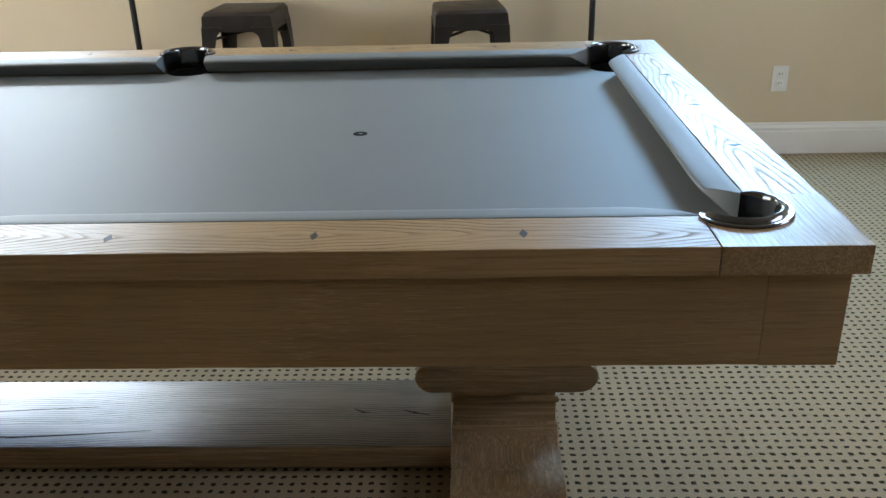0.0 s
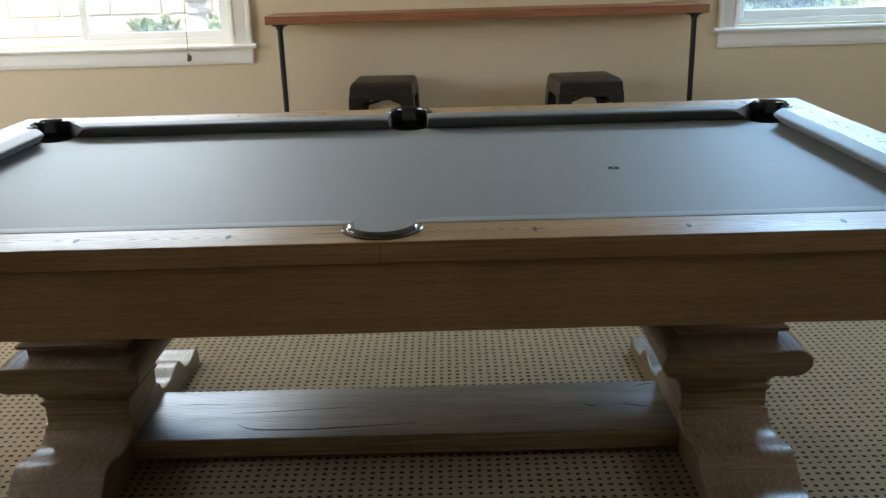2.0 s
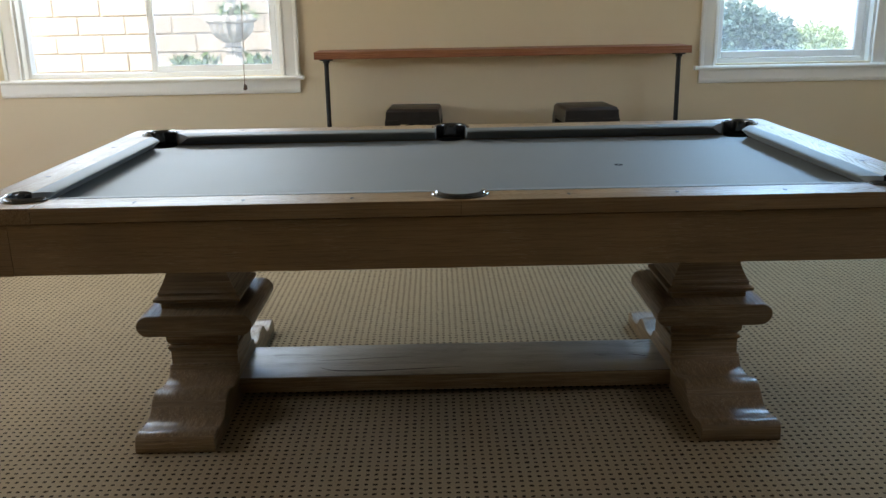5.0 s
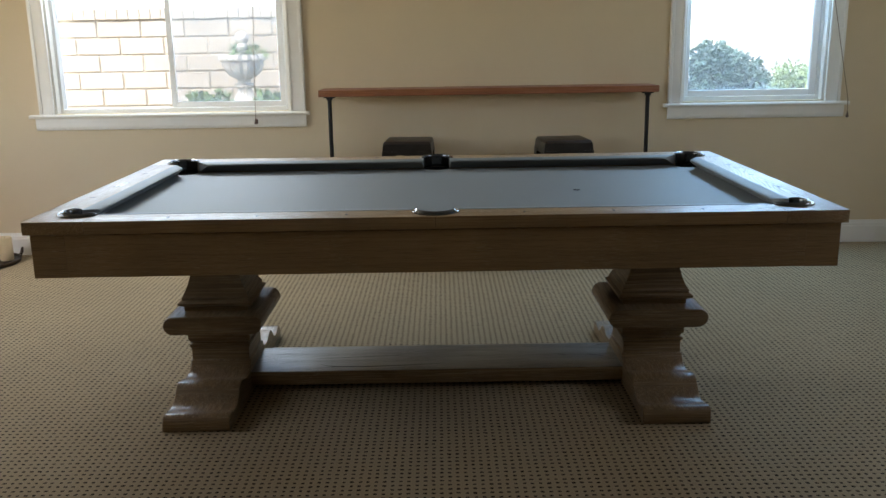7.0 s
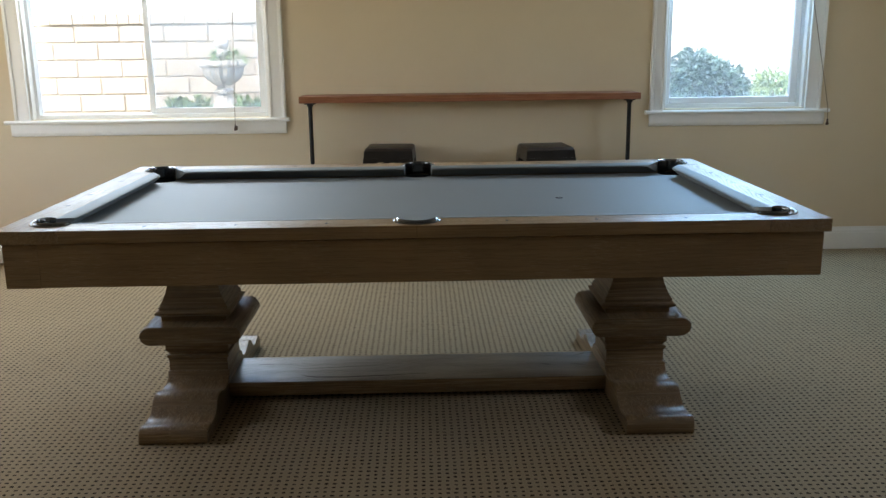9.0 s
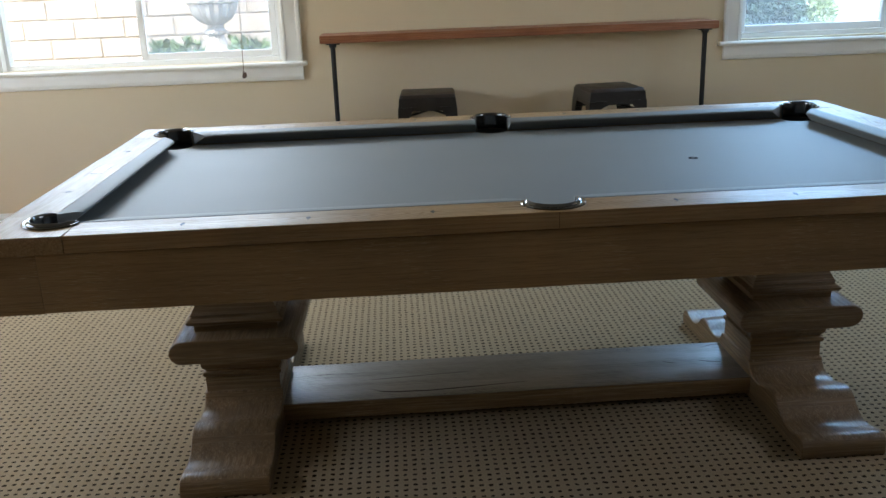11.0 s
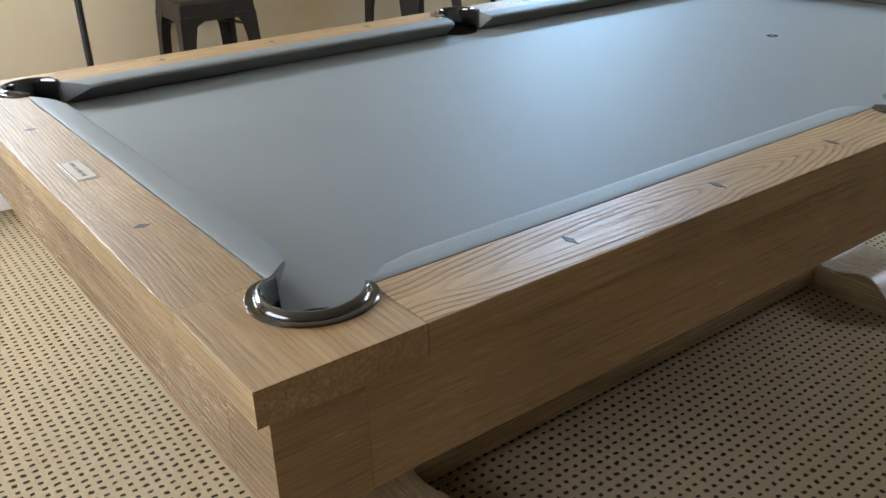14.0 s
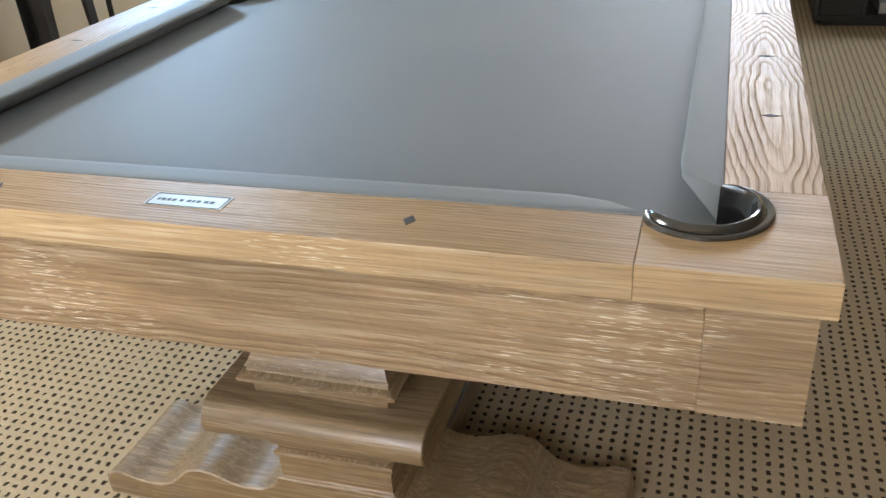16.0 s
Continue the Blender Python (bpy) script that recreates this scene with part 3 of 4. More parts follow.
window("window_2", WIN2, (1.453, 2.538), (1.426, 2.592), SILL2, None, "white casement window with a deep sill and moulded casing")


def outlet(x, z):
    o = empty("wall_outlet", x, NORTH, z)
    part("plate", box(-0.036, 0.036, -0.006, 0, -0.058, 0.058, 0.003), PLASTIC, o)
    for dz in (-0.021, 0.021):
        s = part("socket", box(-0.017, 0.017, -0.009, -0.005, dz - 0.015, dz + 0.015, 0.003), PLASTIC, o)
        for dx in (-0.006, 0.006):
            part("slot", box(dx - 0.0012, dx + 0.0012, -0.0096, -0.0085, dz - 0.003, dz + 0.006), SLOT, s)
    part("screw", lathe([(0.003, 0), (0.003, 0.001)], 8), PLASTIC, o).matrix_local = pose(0, -0.006, 0, 90)
    return tagged(o, "white plastic double wall outlet above the baseboard", "outlet", "wall outlets")


outlet(2.165, 0.350)
outlet(-1.292, 0.338)


def blind_cord(pts, z_end, lean, label):
    c = empty("blind_cord", pts[0][0], pts[0][1], z_end)
    o = Vector((pts[0][0], pts[0][1], z_end))
    part("cord", tube([Vector(q) - o for q in pts], 0.0022, 6), CORD, c)
    t = part("tassel", lathe([(0.002, 0.035), (0.005, 0.030), (0.006, 0.018), (0.010, 0.006), (0.009, -0.002), (0.003, -0.005)], 12), TASSEL, c, "small dark turned wooden tassel", True)
    if lean:
        part("knot", box(0.006, 0.014, -0.006, 0.006, 0.0, 0.026, 0.002), TASSEL, c)
    return tagged(c, label, "cord", "blind cords")


blind_cord([(-1.136, 2.155, 0.855), (-1.134, 2.156, 0.95), (-1.115, 2.185, 1.58), (-1.112, 2.19, 2.05)], 0.835, True, "thin blind pull cord with a dark tassel before the window")
blind_cord([(2.575, 2.152, 0.845), (2.572, 2.155, 0.93), (2.500, 2.180, 1.30), (2.440, 2.185, 1.58), (2.38, 2.19, 2.05)], 0.820, False, "thin slanting blind pull cord with a dark tassel")


# ---- the shelf and stools at the wall ----
def drink_shelf():
    s = empty("drink_shelf", 0.316, 2.09, 0)
    part("board", box(-1.029, 1.029, -0.116, 0.118, 1.003, 1.043, 0.004), SHELF, s, "reddish brown solid wood board")
    for dx in (-0.966, 0.966):
        leg = part("leg", tube([(dx, -0.085, 0.006), (dx, -0.085, 1.0)], 0.0125, 14), PIPE, s, "thin black iron pipe leg", True)
        part("flange", lathe([(0.036, 0.996), (0.036, 1.0028), (0.016, 1.0028), (0.016, 0.982), (0.018, 0.982), (0.020, 0.996)], 18, dx, -0.085), PIPE, leg)
        part("foot_flange", lathe([(0.036, 0.0), (0.036, 0.006), (0.019, 0.008), (0.017, 0.024), (0.013, 0.024)], 18, dx, -0.085), PIPE, leg)
    return tagged(s, "long narrow reddish wooden drink shelf on black pipe legs", "shelf")


drink_shelf()


def metal_stool():
    """A stackable sheet-metal bar stool with a square seat and four splayed, channelled legs."""
    s = empty("metal_stool")
    h, t, f = 0.737, 0.143, 0.170
    part("seat", prism([(-t, -t), (t, -t), (t, t), (-t, t)], h - 0.030, h, "z", 0.020, 4), SEAT, s, "dark brown square seat with rounded corners", True)
    part("seat_skirt", loft([(h - 0.080, t + 0.004, t + 0.004), (h - 0.076, t + 0.006, t + 0.006), (h - 0.015, t + 0.001, t + 0.001), (h - 0.012, t - 0.006, t - 0.006)]), STEEL, s)
    for sx, sy in ((1, 1), (-1, 1), (-1, -1), (1, -1)):
        bm = bmesh.new()
        rows = []
        for z, r, w in ((0.0, f, 0.030), (0.02, f, 0.030), (h - 0.16, t + 0.012, 0.052), (h - 0.10, t + 0.0085, 0.062), (h - 0.060, t + 0.0072, 0.090)):
            e = 0.0035
            ring = [(r, r), (r - w, r), (r - w, r - e), (r - e, r - e), (r - e, r - w), (r, r - w)]
            rows.append([bm.verts.new((sx * a, sy * b, z)) for a, b in ring])
        for a, b in zip(rows, rows[1:]):
            for i in range(6):
                j = (i + 1) % 6
                bm.faces.new((a[i], a[j], b[j], b[i]))
        bm.faces.new(rows[0])
        bm.faces.new(rows[-1])
        leg = part("leg", bm, STEEL, s)
        part("rubber_foot", box(sx * (f - 0.014) - 0.019, sx * (f - 0.014) + 0.019, sy * (f - 0.014) - 0.019, sy * (f - 0.014) + 0.019, 0.0, 0.014, 0.004), LINER, leg)
    for sx, sy in ((1, 1), (-1, 1)):
        part("cross_brace", tube([(-sx * 0.146, -sy * 0.146, h - 0.118), (0, 0, h - 0.092 - 0.005 * sx), (sx * 0.146, sy * 0.146, h - 0.118)], 0.006, 8), STEEL, s)
    z = 0.27
    r = f - (f - t) * z / h - 0.012
    for a, b in (((-r, -r), (r, -r)), ((r, -r), (r, r)), ((r, r), (-r, r)), ((-r, r), (-r, -r))):
        d = (Vector(b) - Vector(a)).normalized() * 0.012
        part("foot_rail", tube([(a[0] + d.x, a[1] + d.y, z), (b[0] - d.x, b[1] - d.y, z)], 0.009, 8), STEEL, s)
    return tagged(s, "dark metal bar stool with a square brown seat under the shelf", "stool", "bar stools")


stool = metal_stool()
stool.matrix_world = pose(-0.176, 2.022, 0, 0, 0, -3)
copy_thing(stool, pose(0.768, 1.950, 0, 0, 0, 5))


# ---- candle tray by the wall ----
def candle_tray():
    t = empty("candle_tray", -2.86, 1.965, 0)
    part("tray", lathe([(0.01, 0.004), (0.19, 0.004), (0.20, 0.0), (0.212, 0.008), (0.215, 0.026), (0.209, 0.028), (0.203, 0.012), (0.19, 0.010), (0.01, 0.010)], 40), DARKMETAL, t, "round dark bronze tray", True)
    for a in (28, 208):
        c, s = math.cos(radians(a)), math.sin(radians(a))
        part("handle", tube([(0.205 * c - 0.045 * s, 0.205 * s + 0.045 * c, 0.024), (0.222 * c - 0.042 * s, 0.222 * s + 0.042 * c, 0.062), (0.226 * c, 0.226 * s, 0.080), (0.222 * c + 0.042 * s, 0.222 * s - 0.042 * c, 0.062), (0.205 * c + 0.045 * s, 0.205 * s - 0.045 * c, 0.024)], 0.006, 8), DARKMETAL, t)
    return tagged(t, "round dark metal tray with handles on the carpet", "tray")


candle_tray()


def candle(x, y, r, h):
    c = empty("pillar_candle", x, y, 0.010)
    part("wax", lathe([(r - 0.003, 0), (r, 0.004), (r, h - 0.006), (r - 0.004, h), (r * 0.5, h - 0.006), (0.004, h - 0.009)], 28), WAX, c, "", True)
    part("wick", tube([(0, 0, h - 0.012), (0.001, 0, h + 0.006)], 0.0012, 6), INK, c)
    return tagged(c, "thick cream pillar candle standing on the metal tray", "candle", "pillar candles")


candle(-2.745, 2.030, 0.040, 0.150)
candle(-2.90, 1.96, 0.040, 0.110)


# ---- the pool table ----
HX, HY, RAIL, BED = 1.277, 0.716, 0.805, 0.758
WX, WY = 1.168, 0.607
NX, NY = 1.1176, 0.5588
CPX, CPY, SPY = 1.143, 0.587, 0.630
SEAMX, SEAMY = 1.086, 0.527

table = tagged(empty("pool_table"), "grey-clothed pool table of brushed oak on two carved pedestals", "pool table")


def bed_outline():
    quarter = [(0.0, SPY - 0.055)] + arc(0, SPY, 0.055, -90, -24.7, 8)[1:] + arc(CPX, CPY, 0.056, 159, 297, 14)
    right = quarter + [(x, -y) for x, y in reversed(quarter)]
    return right + [(-x, y) for x, y in reversed(right)]


part("slate_bed", prism([p for i, p in enumerate(bed_outline()) if i == 0 or (Vector(p) - Vector(bed_outline()[i - 1])).length > 1e-5], BED - 0.03, BED, "z"), CLOTH, table, "flat bed covered in grey cloth")

part("foot_spot", lathe([(0.0145, BED), (0.0145, BED + 0.0008), (0.0060, BED + 0.0008), (0.0060, BED + 0.0003)], 24, 0.544, -0.010), SPOT, table, "small black ring marking the cloth")
part("spot_centre", lathe([(0.0045, BED), (0.0045, BED + 0.0006)], 16, 0.544, -0.010), CLOTH, table)


def cushion(length0, length1, cut0, cut1):
    """A cloth cushion along x from length0 to length1 at its nose, which looks to -y; the ends are cut at a slant."""
    sec = [(-0.003, 0.7955), (-0.0025, 0.7985), (0.0, 0.8005), (0.004, 0.8018), (0.016, 0.8034), (0.034, 0.8050), (0.0460, 0.8060), (0.0482, 0.8054), (0.0488, 0.8036), (0.0488, 0.762), (0.044, 0.762), (0.004, 0.7905)]
    bm = bmesh.new()
    n = 24
    rows = []
    for k in range(n + 1):
        row = []
        for d, z in sec:
            a, b = length0 + cut0 * d, length1 + cut1 * d
            f = k / n
            soft = 0.0
            edge = min(f, 1 - f) * (length1 - length0)
            if edge < 0.03 and d < 0.03:
                soft = 0.004 * (1 - edge / 0.03) ** 2 * (1 - d / 0.03)
            row.append(bm.verts.new((a + (b - a) * f, d + soft, z - 0.6 * soft)))
        rows.append(row)
    m = len(sec)
    for a, b in zip(rows, rows[1:]):
        for i in range(m):
            j = (i + 1) % m
            bm.faces.new((a[i], a[j], b[j], b[i]))
    bm.faces.new(rows[0])
    bm.faces.new(rows[-1])
    return bm


def placed(bm, m):
    bm.transform(m)
    return bm


def side_outline(sy):
    half = arc(0, SPY, 0.063, 90, -21.4, 14)[1:] + [(SEAMX - 0.0005, WY), (SEAMX - 0.0005, HY)]
    pts = [(0.0, SPY + 0.063)] + half + [(-x, y) for x, y in reversed(half)]
    return flipped(pts, 1, sy)


def corner_block(sx, sy):
    pts = [(SEAMX + 0.0005, HY), (HX, HY), (HX, SEAMY + 0.0005), (WX, SEAMY + 0.0005)] + arc(CPX, CPY, 0.061, -66, 161, 20) + [(SEAMX + 0.0005, WY)]
    return flipped(pts, sx, sy)


def sight(x, y, along_x):
    a, b = (0.0125, 0.0075) if along_x else (0.0058, 0.0145)
    return prism([(x - a, y), (x, y - b), (x + a, y), (x, y + b)], RAIL - 0.001, RAIL + 0.0004, "z")


for sy in (-1, 1):
    rail = part("side_rail", prism(side_outline(sy), RAIL - 0.040, RAIL, "z", 0.0016, 2), OAK_FLAME, table, "flat oak rail with flame grain")
    edged(rail, OAK_EDGE[0])
    part("joint", box(-0.0004, 0.0004, *sorted((sy * (HY + 0.0003), sy * (HY - 0.003))), RAIL - 0.038, RAIL - 0.0015), CHECK, rail, "thin butt joint in the rail")
    for k in (-3, -2, -1, 1, 2, 3):
        part("sight", sight(0.2794 * k, sy * 0.6635, False), INLAY, rail, "small dark diamond inlay")
for sx in (-1, 1):
    for sy in (-1, 1):
        m = pose(0, sy * NY, 0) @ Matrix.Diagonal((sx, sy, 1, 1))
        part("cushion", placed(cushion(0.064, 1.036, -0.1, 1.0), m), CLOTH, table, "grey cloth-covered cushion", True)
        edged(part("corner_rail", prism(corner_block(sx, sy), RAIL - 0.0402, RAIL + 0.0003, "z", 0.0018, 2), OAK_CORNER, table, "square oak corner block holding the pocket"), OAK_EDGE[1])
    rail = part("end_rail", worn(box(*sorted((sx * WX, sx * HX)), -SEAMY, SEAMY, RAIL - 0.040, RAIL, 0.0012), 0.00055, 7 + sx, 0.25), OAK_FLAME_END if sx > 0 else OAK_LIMED, table, "flat oak end rail")
    edged(rail, OAK_EDGE[1])
    for y in (-0.2794, 0.2794):
        part("sight", sight(sx * 1.2215, y, True), INLAY, rail, "small dark diamond inlay")
    if sx < 0:
        plate = part("nameplate", box(-1.2365, -1.2025, -0.0525, 0.0525, RAIL - 0.001, RAIL + 0.0008, 0.0003), BRONZE, rail, "small engraved metal maker's plate")
        for k, (y0, y1) in enumerate(((-0.041, -0.038), (-0.036, -0.030), (-0.028, -0.023), (-0.021, -0.016), (-0.011, -0.006), (-0.001, 0.004), (0.006, 0.010), (0.012, 0.017), (0.022, 0.028), (0.030, 0.036))):
            part("lettering", box(-1.2225, -1.2170, -y1, -y0, RAIL + 0.0006, RAIL + 0.0011), INK, plate)
        for yy in (-0.049, 0.049):
            part("border", box(-1.2345, -1.2045, yy - 0.0008, yy + 0.0008, RAIL + 0.0006, RAIL + 0.0011), INK, plate)
        for xx in (-1.2345, -1.2045):
            part("border", box(xx - 0.0008, xx + 0.0008, -0.0485, 0.0485, RAIL + 0.0006, RAIL + 0.0011), INK, plate)
    else:
        part("sight", sight(1.2215, 0, True), INLAY, rail, "small dark diamond inlay")
    m = pose(sx * NX, 0, 0, 0, 0, -90 * sx) @ Matrix.Diagonal((1, 1, 1, 1))
    part("cushion", placed(cushion(-0.477, 0.477, -1.0, 1.0), m), CLOTH, table, "grey cloth-covered cushion", True)


def pocket_iron(cx, cy, mid, half, r):
    """A heavy rounded collar round three quarters of a pocket, with tapered ends."""
    sec = [(r + 0.021, RAIL - 0.001), (r + 0.021, RAIL + 0.003), (r + 0.0195, RAIL + 0.0048), (r + 0.0135, RAIL + 0.0054), (r + 0.0118, RAIL + 0.0044), (r + 0.0108, RAIL + 0.0060), (r + 0.0088, RAIL + 0.0096), (r + 0.0056, RAIL + 0.0110), (r + 0.0025, RAIL + 0.0100), (r + 0.0006, RAIL + 0.0060), (r, RAIL + 0.001), (r, RAIL - 0.0465), (r + 0.004, RAIL - 0.0465), (r + 0.006, RAIL - 0.001)]
    n = 48
    bm = bmesh.new()
    rows = []
    mr, mz = r + 0.006, RAIL + 0.003
    for k in range(n + 1):
        a = radians(mid - half + 2 * half * k / n)
        e = min(k, n - k) / 6.0
        s = 1.0 if e >= 1 else 0.35 + 0.65 * math.sin(e * math.pi / 2)
        row = []
        for q, z in sec:
            if z > RAIL - 0.01:
                q, z = mr + (q - mr) * s, mz + (z - mz) * s
            row.append(bm.verts.new((cx + q * math.cos(a), cy + q * math.sin(a), z)))
        rows.append(row)
    m = len(sec)
    for a, b in zip(rows, rows[1:]):
        for i in range(m):
            j = (i + 1) % m
            bm.faces.new((a[i], a[j], b[j], b[i]))
    bm.faces.new(rows[0])
    bm.faces.new(rows[-1])
    return bm


for sx in (-1, 1):
    for sy in (-1, 1):
        mid = math.degrees(math.atan2(sy, sx))
        iron = part("pocket_iron", pocket_iron(sx * CPX, sy * CPY, mid, 118, 0.0525), IRON, table, "glossy black rounded corner pocket collar", True)
        part("pocket_liner", lathe([(0.060, BED - 0.001), (0.060, BED - 0.085), (0.050, BED - 0.086), (0.050, BED - 0.081), (0.0555, BED - 0.080), (0.0555, BED - 0.001)], 28, sx * CPX, sy * CPY, ring=True), LINER, iron)
        part("pocket_bottom", lathe([(0.054, BED - 0.085), (0.054, BED - 0.082)], 24, sx * CPX, sy * CPY), LINER, iron)
for sy in (-1, 1):
    iron = part("pocket_iron", pocket_iron(0, sy * SPY, 90 * sy, 110, 0.0555), IRON, table, "glossy black rounded side pocket collar", True)
    part("pocket_liner", lathe([(0.0615, BED - 0.001), (0.0615, BED - 0.085), (0.050, BED - 0.086), (0.050, BED - 0.081), (0.0565, BED - 0.080), (0.0565, BED - 0.001)], 28, 0, sy * SPY, ring=True), LINER, iron)
    part("pocket_bottom", lathe([(0.054, BED - 0.085), (0.054, BED - 0.082)], 24, 0, sy * SPY), LINER, iron)

AX, AY, AZ0, AZ1 = 1.260, 0.703, 0.624, RAIL - 0.0440
for sy in (-1, 1):
    y0, y1 = sorted((sy * AY, sy * (AY - 0.010)))
    part("side_apron", worn(box(-AX + 0.1052, AX - 0.1052, y0, y1, AZ0, AZ1, 0.0020), 0.00045, 11 + sy), OAK_APRON, table, "broad oak apron board")
for sx in (-1, 1):
    x0, x1 = sorted((sx * AX, sx * (AX - 0.03)))
    part("end_apron", worn(box(x0, x1, -AY + 0.1052, AY - 0.1052, AZ0, AZ1, 0.0022), 0.00075, 15 + sx), OAK_APRON_END, table, "broad oak apron board")
    for sy in (-1, 1):
        pts = flipped([(AX - 0.105, AY), (AX, AY), (AX - 0.03, AY - 0.03), (AX - 0.105, AY - 0.03)], sx, sy)
        part("apron_corner", prism(pts, AZ0 - 0.0004, AZ1, "z"), OAK_APRON, table, "oak corner piece of the apron")
        pts = flipped([(AX, AY), (AX, AY - 0.105), (AX - 0.03, AY - 0.105), (AX - 0.03, AY - 0.03)], sx, sy)
        part("apron_corner", prism(pts, AZ0 - 0.0004, AZ1, "z"), OAK_APRON_END, table, "oak corner piece of the apron")
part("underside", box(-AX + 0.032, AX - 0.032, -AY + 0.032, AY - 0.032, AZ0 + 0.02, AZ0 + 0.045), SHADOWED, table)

FOOT = [(0.0, 0.004), (0.150, 0.004), (0.30, 0.004), (0.505, 0.0), (0.508, 0.012), (0.507, 0.034), (0.500, 0.050), (0.487, 0.058), (0.470, 0.058), (0.445, 0.051), (0.415, 0.045), (0.385, 0.047), (0.360, 0.056), (0.340, 0.072), (0.325, 0.088), (0.308, 0.098), (0.285, 0.102), (0.255, 0.098), (0.225, 0.088), (0.195, 0.082), (0.160, 0.084), (0.135, 0.094), (0.122, 0.106), (0.118, 0.122), (0.0, 0.122)]
NECK = [(0.10, 0.117, 0.112), (0.118, 0.117, 0.112), (0.124, 0.112, 0.108), (0.170, 0.112, 0.108), (0.174, 0.117, 0.113), (0.180, 0.119, 0.115), (0.186, 0.117, 0.113), (0.189, 0.110, 0.107), (0.194, 0.111, 0.107), (0.204, 0.119, 0.116), (0.212, 0.121, 0.118), (0.262, 0.121, 0.118)]
CROWN = [(0.324, 0.122, 0.122), (0.345, 0.123, 0.123), (0.348, 0.130, 0.130), (0.354, 0.141, 0.141), (0.362, 0.143, 0.143), (0.366, 0.139, 0.139), (0.370, 0.129, 0.129), (0.376, 0.127, 0.127), (0.380, 0.131, 0.131), (0.385, 0.126, 0.126), (0.40, 0.118, 0.120), (0.43, 0.104, 0.114), (0.47, 0.093, 0.110), (0.52, 0.088, 0.108), (0.644, 0.087, 0.108)]


def pedestal(px):
    foot = join(prism(FOOT + [(-y, z) for y, z in reversed(FOOT) if y > 0], -0.119, 0.119, "x"))
    base = part("pedestal", worn(bevelled(foot, 0.0030, 1), 0.0008, 31), OAK_BASE[1], table, "carved oak pedestal with scrolled feet", True)
    edged(base, OAK_BASE[0], 1)
    base.location = (px, 0, 0)
    edged(part("neck", worn(bevelled(loft(NECK), 0.0015, 1), 0.0006, 32), OAK_BASE[0], base, "moulded square neck", True), OAK_BASE[1], 0)
    c, r = 0.188, 0.036
    nose = [(c - r, 0.254)] + [(c - r + r * math.sin(a), 0.290 - r * math.cos(a)) for a in (0.3, 0.6, 0.95, 1.3, 1.57, 1.85, 2.2, 2.55, 2.85)] + [(c - r, 0.326)]
    nose = nose + [(-x, z) for x, z in reversed(nose)]
    edged(part("bullnose_block", worn(prism(nose, -0.200, 0.200, "y", 0.0025, 1), 0.0008, 33), OAK_BASE[1], base, "thick rounded oak block", True), OAK_BASE[0], 1)
    edged(part("crown", worn(bevelled(loft(CROWN), 0.0012, 1), 0.0005, 34), OAK_BASE[0], base, "tapering moulded oak crown", True), OAK_BASE[1], 0)
    return base


pedestal(-0.858)
pedestal(0.838)
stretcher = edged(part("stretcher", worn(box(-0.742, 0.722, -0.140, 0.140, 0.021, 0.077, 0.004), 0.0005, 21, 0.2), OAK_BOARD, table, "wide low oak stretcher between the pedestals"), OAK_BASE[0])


def crack(line, width):
    """A drying crack in the board's top: a thin dark sliver, widest in its middle."""
    n = len(line) - 1
    half = [width * math.sin(math.pi * (0.06 + 0.88 * k / n)) for k in range(n + 1)]
    pts = [(x, y - w) for (x, y), w in zip(line, half)] + [(x, y + w) for (x, y), w in reversed(list(zip(line, half)))]
    part("crack", prism(pts, 0.0755, 0.0773, "z"), CHECK, stretcher, "dark drying crack")


crack([(-0.474, -0.065), (-0.44, -0.086), (-0.406, -0.094), (-0.29, -0.099), (-0.141, -0.089), (0.022, -0.075)], 0.0032)
crack([(-0.50, -0.001), (-0.40, 0.004), (-0.298, 0.012), (-0.133, 0.023)], 0.0014)
crack([(0.601, 0.004), (0.63, -0.008), (0.668, -0.018)], 0.0028)
crack([(0.484, 0.011), (0.505, -0.004), (0.526, -0.009)], 0.003)
crack([(0.645, 0.104), (0.68, 0.117), (0.722, 0.122)], 0.0024)
crack([(-0.70, 0.05), (-0.62, 0.058), (-0.52, 0.052)], 0.0012)


# ---- furniture past the table's far end ----
def armchair():
    a = empty("armchair", 2.92, -0.28, 0, 0)
    for sx in (-1, 1):
        for sy in (-1, 1):
            part("leg", loft([(0, 0.018, 0.018), (0.14, 0.027, 0.027)]), LEG, a).location = (sx * 0.36, sy * 0.54, 0)
    part("base", box(-0.42, 0.42, -0.60, 0.60, 0.14, 0.34, 0.02, 3), SOFA, a)
    part("seat_cushion", box(-0.41, 0.25, -0.44, 0.44, 0.34, 0.47, 0.04, 3), SOFA, a)
    part("backrest", box(0.20, 0.42, -0.46, 0.46, 0.34, 0.86, 0.05, 3), SOFA, a)
    for sy in (-1, 1):
        part("armrest", box(-0.42, 0.42, *sorted((sy * 0.45, sy * 0.60)), 0.341, 0.60, 0.05, 3), SOFA, a)
    return tagged(a, "wide tan upholstered armchair on short dark legs", "armchair")


armchair()


